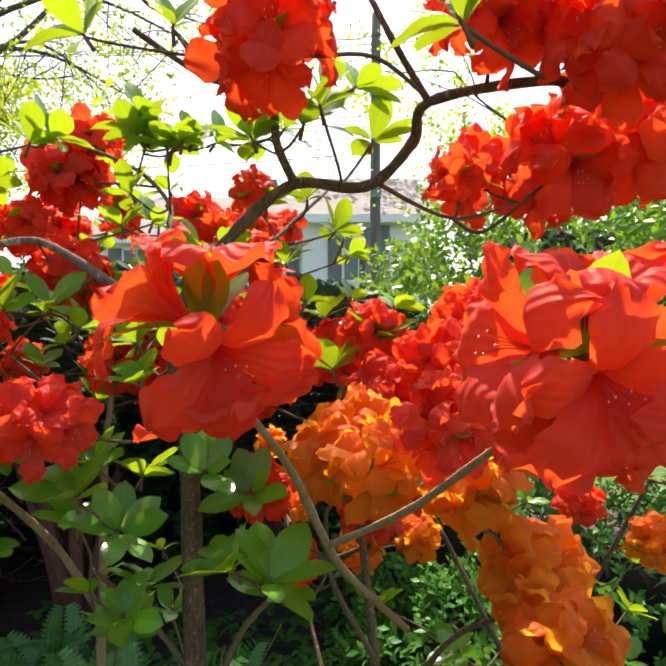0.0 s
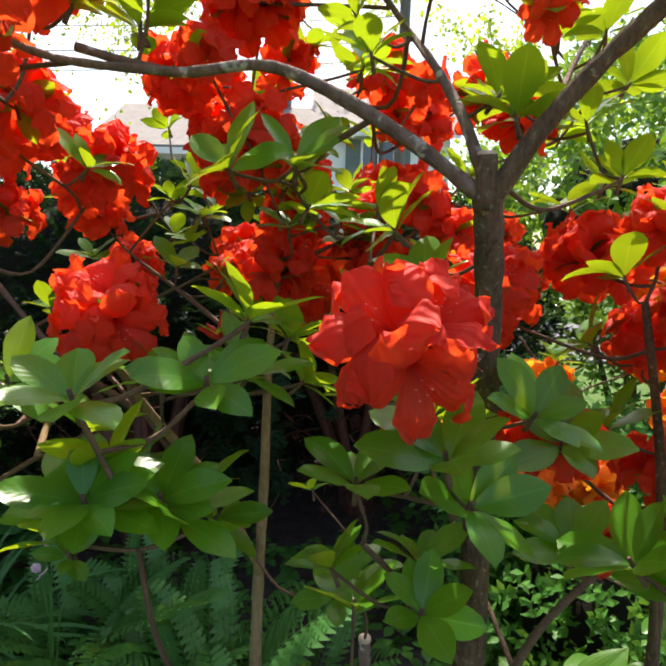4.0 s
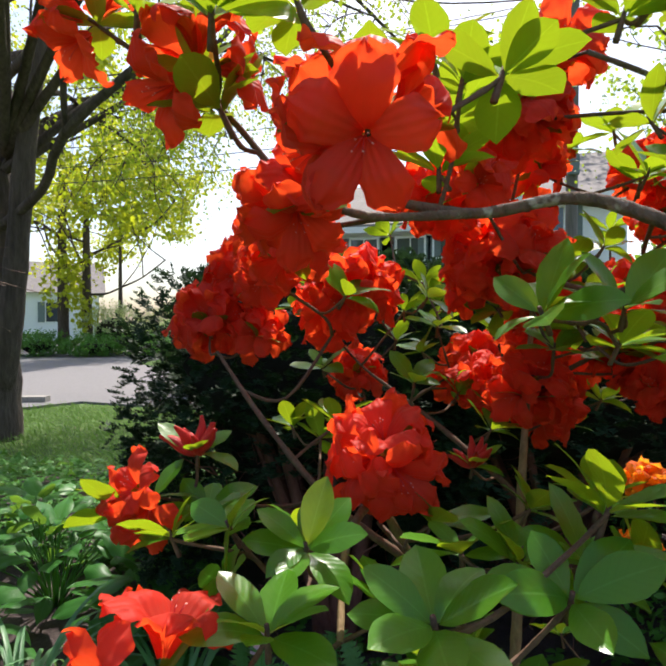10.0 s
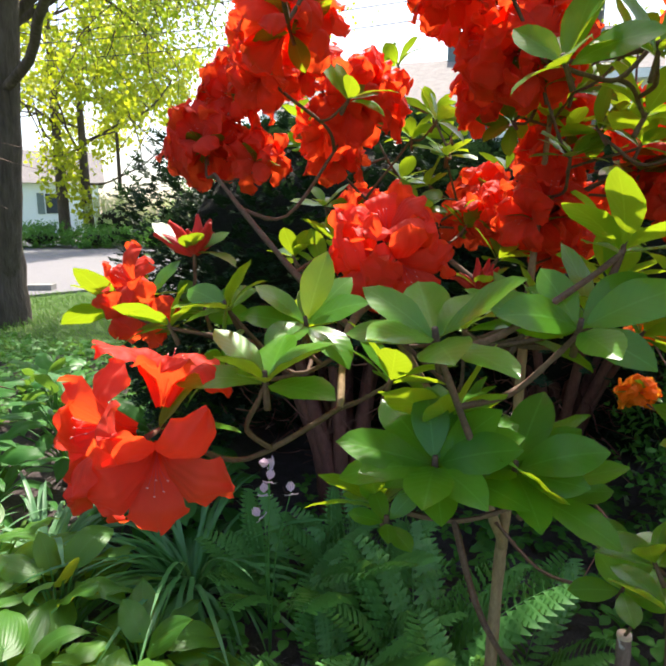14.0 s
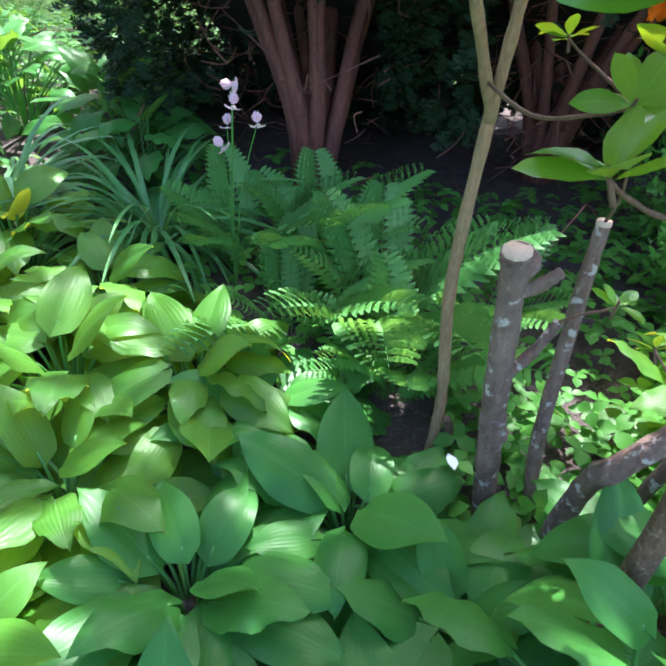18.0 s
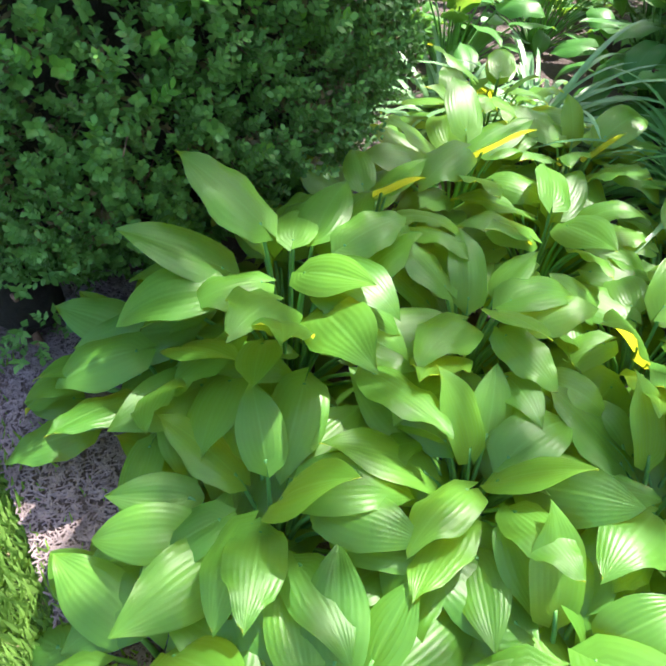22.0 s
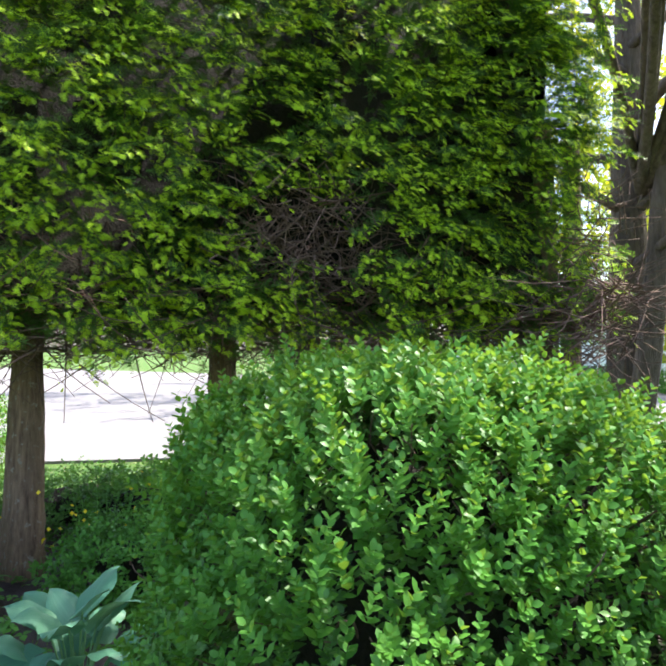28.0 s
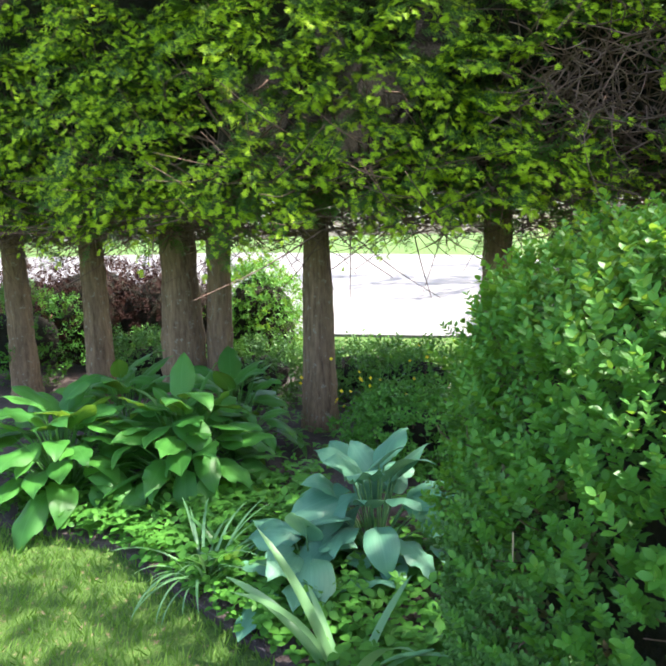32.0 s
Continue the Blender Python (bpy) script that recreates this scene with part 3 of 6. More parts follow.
def tree(name, at, height, r, spread, seed, leaf, label, per=18, crown_from=0.3, size=1.0, lean=(0, 0), fork=False, limbs=9):
    t = thing(name, (*at, 0), label, "tree")
    g = np.random.default_rng(seed)
    top = (lean[0], lean[1], height * 0.75)
    part("trunk", tube([(0, 0, -0.05), (0.03, 0, 0.25), (lean[0] * 0.3, lean[1] * 0.3, height * 0.25), (lean[0] * 0.7, lean[1] * 0.7, height * 0.5), top], r * 1.25, r * 0.4, 14, 8, 0.03, seed), BARK_MAPLE, t, "dark furrowed trunk")
    if fork:
        part("trunk", tube([(0.05, 0, 0.3), (r * 1.3, -0.1, 1.6), (r * 2.2, 0, height * 0.4), (r * 4, 0.2, height * 0.7)], r * 0.6, r * 0.3, 12, 8, 0.03, seed), BARK_MAPLE, t, "second furrowed stem")
    out, tips = [], []
    for k in range(limbs):
        z = height * (crown_from + (0.75 - crown_from) * k / limbs)
        a = k * 2.4 + g.uniform(-0.4, 0.4)
        grow((lean[0] * z / height, lean[1] * z / height, z), (math.cos(a), math.sin(a), 0.35), spread * g.uniform(0.5, 0.75), r * 0.22, 2, g, out, tips)
    for pts, a, b in [o for o in out if o[1] > 0.02][:40]:
        part("limb", tube(pts, a, b, 7, 3, 0.05), BARK_MAPLE, t)
    thin = [tube(pts, a, b * 0.6, 4, 2, 0.05) for pts, a, b in out if a <= 0.02 or True][40:] or [tube([(0, 0, 1), (0, 0, 1.1), (0, 0, 1.2)], 0.01, 0.01, 4)]
    tagged(part("twig_mass", merge(thin), BARK_MAPLE, t), kind="stuff")
    tagged(part("crown", leaf_cloud(tips, per, 0.24, size, TREE_LEAF), leaf, t, "airy crown of small leaves"), kind="stuff")
    return t


maple = tree("maple_tree", (-6.75, 6.5), 11, 0.29, 9.5, 3, MAPLE, "large old maple with a dark forked trunk at the lawn's edge", 34, 0.24, 0.58, (-0.3, 0.4), True, 15)
tree("maple_tree", (-20.0, 23.6), 14, 0.27, 9.0, 5, MAPLE_YELLOW, "maple with yellow-green spring leaves across the road", 24, 0.27, 2.3)
tree("maple_tree", (-19.3, 27.0), 10, 0.13, 4.0, 6, MAPLE_YELLOW, "slender young maple beside the road", 14, 0.45, 2.0, (0, 0), False, 6)
tree("maple_tree", (-19, 24), 11, 0.25, 7, 8, MAPLE_YELLOW, "spring-green maple standing by the far side of the road", 14, 0.25, 2.0)
tree("maple_tree", (-24, 9), 12, 0.25, 7, 9, MAPLE_YELLOW, "spring-green roadside maple behind the yew hedge", 14, 0.2, 2.0)
tree("maple_tree", (9, 24), 13, 0.3, 8, 15, MAPLE, "tall leafy tree beside the house", 16, 0.2, 2.0)

# unseen maple limbs added high over the garden to cast dappled shade on it
over, shade_tips, tight_shade_tips = [], [], []
gm = np.random.default_rng(44)
for end, z in (((4.25, -2.8), 5.6), ((3.75, -3.8), 5.4), ((4.05, -4.4), 5.9), ((2.75, -2.9), 5.8), ((2.2, -3.9), 5.6), ((5.15, -2.45), 5.5), ((6.15, -2.0), 5.6)):
    pts = [np.array((0.2, 0, 3.6)), np.array((end[0] * 0.35, end[1] * 0.3, 4.8)), np.array((end[0] * 0.7, end[1] * 0.7, z)), np.array((*end, z + 0.1))]
    part("limb", tube(pts, 0.07, 0.02, 8, 6, 0.05), BARK_MAPLE, maple, "long overhanging limb")
    tight = end[0] > 5
    for k in range(9):
        q = smooth_path(pts, 6)[15 + k % 4 if tight else 12 + k % 7]
        grow(q, gm.normal(size=3) * (1, 1, 0.35), 0.35 if tight else 0.9, 0.012, 1, gm, over, tight_shade_tips if tight else shade_tips, 0.0)
# limbs reaching the other way, with drooping leaves in view
far_tips = []
for end, z in (((3.55, 2.5), 5.4), ((2.55, 4.5), 6.2), ((4.65, 1.6), 5.8), ((1.65, 3.4), 5.0), ((0.85, 2.2), 4.4)):
    pts = [np.array((0.2, 0, 3.4)), np.array((end[0] * 0.35, end[1] * 0.3, 4.6)), np.array((end[0] * 0.7, end[1] * 0.7, z)), np.array((*end, z - 0.3))]
    part("limb", tube(pts, 0.06, 0.012, 8, 6, 0.05), BARK_MAPLE, maple, "long overhanging limb")
    for k in range(11):
        q = smooth_path(pts, 6)[8 + k]
        grow(q, gm.normal(size=3) * (1, 1, 0.5) - (0, 0, 0.35), 1.0, 0.012, 1, gm, over, far_tips, -0.4)
tagged(part("crown", leaf_cloud(far_tips, 7, 0.2, 0.62, TREE_LEAF), MAPLE, maple, "fine drooping leaves"), kind="stuff")
tagged(part("twig_mass", merge([tube(p, r0, r1, 4, 2, 0.05) for p, r0, r1 in over]), BARK_MAPLE, maple), kind="stuff")
tagged(part("crown", leaf_cloud(tight_shade_tips, 1, 0.10, 1.8, TREE_LEAF), MAPLE, maple, "unseen leaf clump added to dapple the hostas"), kind="stuff")
tagged(part("crown", leaf_cloud(shade_tips, 2, 0.18, 1.5, TREE_LEAF), MAPLE, maple, "unseen overhead leaves added to shade the garden"), kind="stuff")


# ---------- clipped and loose shrubs ----------
def dome_points(n, r, h, low=0.0, seed=0, square=2.6, rough=0.06):
    """Points and outward ways on an uneven, boxy dome of radius r and height h."""
    g = np.random.default_rng(seed)
    d = g.normal(size=(n, 3))
    d[:, 2] = np.abs(d[:, 2]) * 1.1 - low
    d /= np.linalg.norm(d, axis=1)[:, None]
    k = (np.abs(d[:, 0]) ** square + np.abs(d[:, 1]) ** square + np.abs(d[:, 2]) ** square) ** (-1 / square)
    k *= 1 + rough * np.array([noise.noise(Vector(q) * 3.1 + Vector((seed, 0, 0))) + 0.6 * noise.noise(Vector(q) * 8) for q in d])
    return d * k[:, None] * (r, r, h), d


def sprig_shape(pairs, length, leaf_l, leaf_w, g, opening=0.9, rows=3):
    parts = []
    for k in range(pairs):
        s = (k + 0.6) / pairs
        a0 = k * 1.57 + g.uniform(-0.3, 0.3)
        for side in (0, math.pi):
            a = a0 + side
            out = np.array([math.cos(a), 0, math.sin(a)])
            along = out * opening + np.array([0, 0.75 + 0.5 * s, 0])
            l = leaf_shape(leaf_l * (1.05 - 0.35 * s), leaf_w * (1.05 - 0.3 * s), 2, rows, 0.55, 0.5, 0.15, 0.25)
            parts.append(moved(l, frames([np.array([0, length * s, 0])], [along], -out + np.array([0, 1.2, 0]))[0]))
    return merge(parts)


def boxwood(at, r, h, name="boxwood_bush"):
    b = thing(name, (*at, 0), "dense clipped boxwood bush with glossy small green leaves", "bush")
    g = np.random.default_rng(21)
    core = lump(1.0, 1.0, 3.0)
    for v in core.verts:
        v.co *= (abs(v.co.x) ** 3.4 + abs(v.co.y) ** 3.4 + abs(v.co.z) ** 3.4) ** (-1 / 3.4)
    part("inner_mass", core, SHADE_CORE, b, "near-black body standing in for the shaded inside", Matrix.Translation((0, 0, h * 0.49)) @ Matrix.Diagonal((r * 0.79, r * 0.79, h * 0.44, 1)))
    stem = merge([tube([(0.05 * math.cos(a), 0.05 * math.sin(a), 0), (0.15 * math.cos(a), 0.15 * math.sin(a), 0.3), (0.3 * math.cos(a), 0.3 * math.sin(a), 0.7)], 0.018, 0.008, 6) for a in range(6)])
    part("stems", stem, TWIG, b)
    shapes = [sprig_shape(6, 0.075, 0.027, 0.0145, g), sprig_shape(5, 0.06, 0.028, 0.0155, g), sprig_shape(6, 0.085, 0.025, 0.0135, g)]
    meshes = [to_mesh("sprig", *s) for s in shapes]
    for me in meshes:
        me.materials.append(BOX_NEW)
    zc = h * 0.42
    pts, ways = dome_points(6400, r, h - zc, 0.0, 4, 3.6)
    low, lways = dome_points(6200, r * 1.0, zc * 0.93, 0.0, 5, 3.2)
    low[:, :2] *= 1 - 0.20 * (low[:, 2:3] / (zc * 0.93)) ** 1.5
    low[:, 2] *= -1
    lways[:, 2] *= -0.6
    pts, ways = np.concatenate([pts, low]), np.concatenate([ways, lways])
    pts[:, 2] += zc
    seen = (ways[:, 0] - ways[:, 1] > -0.75) | (rng.random(len(ways)) < 0.35)
    pts, ways = pts[seen], ways[seen]
    # a few hollows where the near-black inner body shows
    hole = np.array([noise.noise(Vector(p) * 4.2) for p in pts])
    pts = pts - ways * np.clip(hole - 0.32, 0, 1)[:, None] * 0.18 + ways * rng.normal(0, 0.018, (len(pts), 1))
    pts += ways * np.array([0.045 * noise.noise(Vector(p) * 13) for p in pts])[:, None]
    along = ways * 0.7 + rng.normal(0, 0.32, pts.shape) + (0, 0, 0.85)
    size = rng.uniform(0.65, 1.15, len(pts))
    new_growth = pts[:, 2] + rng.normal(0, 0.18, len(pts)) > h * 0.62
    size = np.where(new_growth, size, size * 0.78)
    m = frames(pts, along, (0.3, 0.2, 1), size, rng.uniform(-3, 3, len(pts)))
    # the side towards the path: single sprigs
    near = np.flatnonzero((pts[:, 0] - pts[:, 1] > r * 0.5) & new_growth)[:290]
    rest = np.ones(len(pts), bool)
    rest[near] = False
    for i in near:
        part("sprig", meshes[i % 3], BOX_NEW, b, m=Matrix(m[i].tolist()))
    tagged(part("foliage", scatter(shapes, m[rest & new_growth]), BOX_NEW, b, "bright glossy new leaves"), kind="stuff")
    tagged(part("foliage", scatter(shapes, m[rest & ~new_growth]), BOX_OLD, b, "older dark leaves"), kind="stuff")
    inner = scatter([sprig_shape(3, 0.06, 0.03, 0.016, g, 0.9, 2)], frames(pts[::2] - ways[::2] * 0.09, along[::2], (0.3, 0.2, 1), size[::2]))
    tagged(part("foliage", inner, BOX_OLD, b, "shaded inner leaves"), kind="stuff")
    lower = np.flatnonzero(pts[:, 2] < h * 0.75)[::4]
    dry = scatter([sprig_shape(3, 0.05, 0.026, 0.013, g, 0.9, 2)], frames(pts[lower] - ways[lower] * 0.035, along[lower], (0.3, 0.2, 1), size[lower]))
    tagged(part("foliage", dry, BOX_BROWN, b, "withered brownish inner leaves"), kind="stuff")
    fine = []
    for q, w in zip(pts[::9], ways[::9]):
        e = rng.normal(0, 0.03, 3)
        fine.append(tube([q - w * 0.16, q - w * 0.09 + e, q - w * 0.01 + e * 0.4], 0.0022, 0.0012, 4, 2, 0.05))
    tagged(part("twig_mass", merge(fine), BARK_DEAD, b, "thin brown inner twigs"), kind="stuff")
    for k, (a, z, l) in enumerate(((-0.95, 0.75, 0.13), (-0.6, 0.95, 0.1), (-1.25, 0.9, 0.09), (-0.8, 0.45, 0.1))):
        q = np.array([math.cos(a) * r * 1.03, math.sin(a) * r * 1.03, z])
        part("dry_stem", tube([q, q + (0.012, -0.004, l * 0.5), q + (0.03, -0.01, l)], 0.0022, 0.0015, 5), CUT, b, "dry straw-coloured stem")
    return b


boxwood((-2.675, 0.80), 0.605, 1.47)


def needle_spray(g, length, shoots, needle, step=0.0135, half=0.0036):
    """A flat yew spray: a main shoot and side shoots, each with two rows of needles."""
    quads = []
    def row(o, d, ln):
        nrm = np.array([d[1], -d[0], 0])
        k = max(4, int(ln / step))
        for i in range(k):
            p = o + d * ln * (i + 0.5) / k
            for s in (-1, 1):
                tip = p + (nrm * s * 0.9 + d * 0.55) * needle * (1 - 0.45 * i / k) + (0, 0, g.uniform(-0.2, 0.45) * needle)
                w = d * half
                quads.append((p - w, p + w, tip + w * 0.4, tip - w * 0.4))
    row(np.array([0., 0, 0]), np.array([0., 1, 0]), length)
    for j in range(shoots):
        s = -1 if j % 2 else 1
        a = g.uniform(0.55, 0.95)
        row(np.array([0., length * (0.15 + 0.6 * j / shoots), 0]), np.array([s * math.sin(a), math.cos(a), g.uniform(-.1, .2)]), length * g.uniform(0.35, 0.6))
    v = np.array(quads).reshape(-1, 3)
    return v, np.arange(len(v)).reshape(-1, 4), np.tile([(0, 0), (1, 0), (1, 1), (0, 1)], (len(quads), 1)).astype(float)


gy = np.random.default_rng(31)
SPRAYS = [needle_spray(gy, 0.13, 3, 0.021, 0.0155, 0.0036), needle_spray(gy, 0.10, 3, 0.020, 0.015, 0.0035), needle_spray(gy, 0.15, 4, 0.021, 0.0155, 0.0036)]
DARK_SPRAYS = [needle_spray(gy, 0.11, 3, 0.03, 0.026, 0.0075), needle_spray(gy, 0.09, 2, 0.028, 0.024, 0.007)]
TIPS = [needle_spray(gy, 0.046, 1, 0.015, 0.0062, 0.0022), needle_spray(gy, 0.040, 1, 0.014, 0.0060, 0.0022), needle_spray(gy, 0.052, 2, 0.015, 0.0072, 0.0023)]
HEDGE_BASE = [(-7.35, -4.3, 1, .14), (-7.1, -3.2, 1, .13), (-6.85, -2.35, 1, .13), (-6.45, -1.45, 2, .19), (-6.0, -0.28, 1, .135), (-6.05, 1.1, 1, .14), (-5.75, 2.5, 1, .14), (-5.0, 3.42, 2, .15)]


def yew_tree(i):
    x, y, stems, r = HEDGE_BASE[i]
    t = thing("yew_tree", (x, y, 0), "clipped yew hedge tree with bare trunk and bright new shoots", "tree", "yew hedge trees")
    g = np.random.default_rng(50 + i)
    y0 = -1.0 if i == 0 else (HEDGE_BASE[i - 1][1] - y) / 2
    y1 = 0.05 if i == len(HEDGE_BASE) - 1 else (HEDGE_BASE[i + 1][1] - y) / 2
    for s in range(stems):
        o = 0.0 if s == 0 else r * 1.6
        part("trunk", tube([(0, o, -0.05), (0.01, o, 0.35), (0.02 * s, o * 1.1, 1.2), (0.03, o * 1.2, 2.2), (0, o * 1.3, 3.4)], r * (1.18 if s == 0 else 0.62), r * 0.45, 28, 9, 0.03, i, 0.035), BARK_YEW, t, "ridged brown trunk")
    # bare limbs under the crown
    limbs = []
    for k in range(16):
        a, z = g.uniform(0, 6.28), g.uniform(1.45, 2.3)
        d = np.array([math.cos(a), math.sin(a), g.uniform(-0.05, 0.3)])
        ln = g.uniform(0.4, 0.8) * (0.65 if d[0] > 0.2 else 1.0)
        limbs.append(([(0, 0, z), d * ln * 0.5 + (0, 0, z), d * ln + (0, 0, z + g.uniform(-0.15, 0.1))], 0.017, 0.005))
    for p, a, b in limbs:
        part("limb", tube(p, a, b, 5, 4, 0.1), BARK_YEW, t)
    fine = []
    for k in range(900):
        q = np.array([g.uniform(-0.9, 0.95), g.uniform(y0, y1), 1.52 + 0.55 * g.random() ** 0.8])
        d = g.normal(size=3) * (0.32, 0.35, 0.2)
        fine.append(tube([q, q + d * 0.5 + (0, 0, -0.03), q + d], 0.005, 0.002, 4, 3))
    for k in range(260 if i in (5, 6) else 60):
        q = np.array([g.uniform(0.5, 0.85), 1.45 - y + g.normal(0, 0.3) if i in (5, 6) else g.uniform(y0, y1), g.normal(2.3, 0.25)])
        d = np.array([g.uniform(0.05, 0.3), g.normal(0, 0.2), g.normal(0, 0.16)])
        fine.append(tube([q, q + d * 0.5 + g.normal(0, 0.03, 3), q + d], 0.005, 0.002, 4, 3))
    tagged(part("twig_mass", merge(fine), BARK_DEAD, t, "bare brown dead twigs"), kind="stuff")
    # crown: drooping branchlets on the front face, each with dark needles and bright shoot tips
    def branchlets(base, out, spread):
        n = len(base)
        d = out + g.normal(0, 1, (n, 3)) * spread
        d /= np.linalg.norm(d, axis=1)[:, None]
        ln = g.uniform(0.2, 0.42, n)[:, None]
        side = np.cross(d, (0, 0, 1.0))
        side /= np.linalg.norm(side, axis=1)[:, None] + 1e-6

        def at(s):
            return base + d * ln * s - np.array([0, 0, 0.38]) * ln * s * s

        olds, news = [], []
        for s in (-0.15, 0.15, 0.42, 0.7):
            way = at(s + 0.1) - at(s)
            olds.append(frames(at(s), way + side * g.normal(0, 0.02, (n, 1)), (0.5, 0, 1), g.uniform(0.9, 1.4, n), g.normal(0, 0.6, n)))
        for j in range(8):
            s = 0.42 + 0.58 * j / 7
            e = (1 if j % 2 else -1) * (1.05 - 0.8 * s)
            way = (at(s + 0.1) - at(s)) * 7 + side * e * 0.3 + g.normal(0, 0.05, (n, 3)) - (0, 0, 0.10)
            news.append(frames(at(s) + side * e * 0.06 + g.normal(0, 0.008, (n, 3)), way, (0.6, 0, 1), g.uniform(0.8, 1.4, n), g.normal(0, 0.4, n)))
        return np.concatenate(olds), np.concatenate(news), [tube([at(0)[q], at(0.5)[q], at(1)[q]], 0.003, 0.001, 3, 2, 0) for q in range(0, n, 2)]

    n = int((430 if i > 1 else 230) * (y1 - y0))
    yy = g.uniform(y0, y1, n)
    z = (1.62 if i < 7 else 1.75) + 2.95 * g.uniform(0, 1, n)
    yw = yy + y
    face = 1.05 - 0.35 * np.clip((2.1 - z) / 0.6, 0, 1) ** 2 - 0.12 * (z - 1.6)
    if i == 7:
        face = face - 0.5
    bulge = np.array([0.20 * noise.noise(Vector((a * 1.5, b * 1.6, 3))) + 0.15 * noise.noise(Vector((a * 4.2, b * 5, 1))) for a, b in zip(yw, z)])
    keep = ((yw - 1.45) / 0.5) ** 2 + ((z - 2.3) / 0.4) ** 2 > g.uniform(0.2, 1.1, n)
    base = np.column_stack([face + bulge - 0.12, yy, z])[keep]
    old_m, new_m, sticks = branchlets(base, np.array([1.0, 0, 0.1]), (0.25, 0.6, 0.4))
    olds, news = [old_m], [new_m]
    m = int(60 * (y1 - y0))
    under = np.column_stack([g.uniform(-0.9, 0.8, m), g.uniform(y0, y1, m), 1.7 + np.abs(g.normal(0, 0.12, m))])
    olds.append(branchlets(under, np.array([0.5, 0, -0.1]), (0.5, 0.5, 0.2))[0])
    if i == len(HEDGE_BASE) - 1:
        k = 420
        e = np.column_stack([g.uniform(-0.9, 0.55, k), -0.02 + 0.08 * g.normal(size=k), 1.75 + 3.0 * g.uniform(0, 1, k)])
        e_old, e_new, _ = branchlets(e, np.array([0, 1.0, 0.1]), (0.6, 0.25, 0.4))
        olds.append(e_old), news.append(e_new)
    tagged(part("foliage", scatter(SPRAYS, np.concatenate(olds)), YEW_OLD, t, "dark older needles"), kind="stuff")
    tagged(part("new_growth", scatter(TIPS, np.concatenate(news)), YEW_NEW, t, "bright yellow-green new shoots"), kind="stuff")
    tagged(part("branchlet_mass", merge(sticks), BARK_DEAD, t, "thin brown branchlets"), kind="stuff")
    # solid near-black inside, with the shade put into its colour
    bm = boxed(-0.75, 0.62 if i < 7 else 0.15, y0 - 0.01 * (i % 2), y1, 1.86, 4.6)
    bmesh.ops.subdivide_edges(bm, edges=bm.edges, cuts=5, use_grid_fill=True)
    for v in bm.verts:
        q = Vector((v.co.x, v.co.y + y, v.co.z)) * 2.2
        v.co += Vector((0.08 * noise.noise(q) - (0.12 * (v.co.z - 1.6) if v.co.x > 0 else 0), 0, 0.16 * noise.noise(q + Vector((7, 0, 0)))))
    part("inner_mass", bm, SHADE_CORE, t, "near-black body standing in for the shaded inside")
    return t


for i in range(len(HEDGE_BASE)):
    yew_tree(i)


def dark_yew(at, r, h, seed, stems=12, foliage_from=0.62, n=7000, root=(0, 0, 0), square=2.6, open_foot=False):
    t = thing("yew_bush", (*at, 0), "dark spreading yew bush with bare red-brown stems", "bush", "dark yew bushes")
    g = np.random.default_rng(seed)
    for k in range(stems):
        a = k * 6.28 / stems + g.uniform(-0.3, 0.3)
        d = np.array([math.cos(a), math.sin(a), 0])
        part("stem", tube([d * 0.05 + root, d * 0.12 + np.array(root) * 0.95 + (0, 0, 0.35), d * r * 0.4 + (0, 0, 0.8), d * r * 0.7 + (0, 0, h * 0.8)], g.uniform(0.026, 0.045), 0.012, 8, 6, 0.08, k), BARK_RED, t)
    fine = []
    for k in range(260):
        q = g.normal(size=3) * (r * 0.5, r * 0.5, 0.1) + (0, 0, g.uniform(0.15, 0.95))
        d = g.normal(size=3) * (0.12, 0.12, 0.08)
        fine.append(tube([q, q + d * 0.5 + g.normal(0, 0.02, 3), q + d], 0.0035, 0.0015, 4, 3))
    tagged(part("twig_mass", merge(fine), BARK_RED, t, "bare dead twigs"), kind="stuff")
    zc = h * 0.55
    up, w1 = dome_points(int(n * 0.55), r, h - zc, 0, seed, square, 0.06)
    dn, w2 = dome_points(int(n * 0.6), r, zc * (1 - foliage_from * 0.5), 0, seed + 1, square, 0.08)
    dn[:, 2] *= -1
    w2[:, 2] *= -1
    p, w = np.concatenate([up, dn]), np.concatenate([w1, w2])
    p[:, 2] += zc
    p -= w * np.abs(g.normal(0, 0.06, (len(p), 1)))
    if open_foot:
        shown = (p[:, 2] > 0.95 + g.normal(0, 0.1, len(p))) | (p[:, 1] > 0.1) | (p[:, 0] < -0.45 * r)
        p, w = p[shown], w[shown]
    al = w + g.normal(0, 0.55, p.shape)
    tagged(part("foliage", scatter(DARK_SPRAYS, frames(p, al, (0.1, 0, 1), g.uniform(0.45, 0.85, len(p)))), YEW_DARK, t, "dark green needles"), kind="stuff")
    part("inner_mass", lump(1.0, 1.0, seed), SHADE_CORE, t, "near-black body for the shade inside", Matrix.Translation((0, 0.08, h * 0.74)) @ Matrix.Diagonal((r * 0.88, r * 0.86, h * 0.25, 1)))
    part("inner_mass", lump(1.0, 1.0, seed + 3), SHADE_CORE, t, "near-black body for the shade inside", Matrix.Translation((-0.05, 0.42, h * 0.45)) @ Matrix.Diagonal((r * 0.82, r * 0.4, h * 0.3, 1)))
    return t


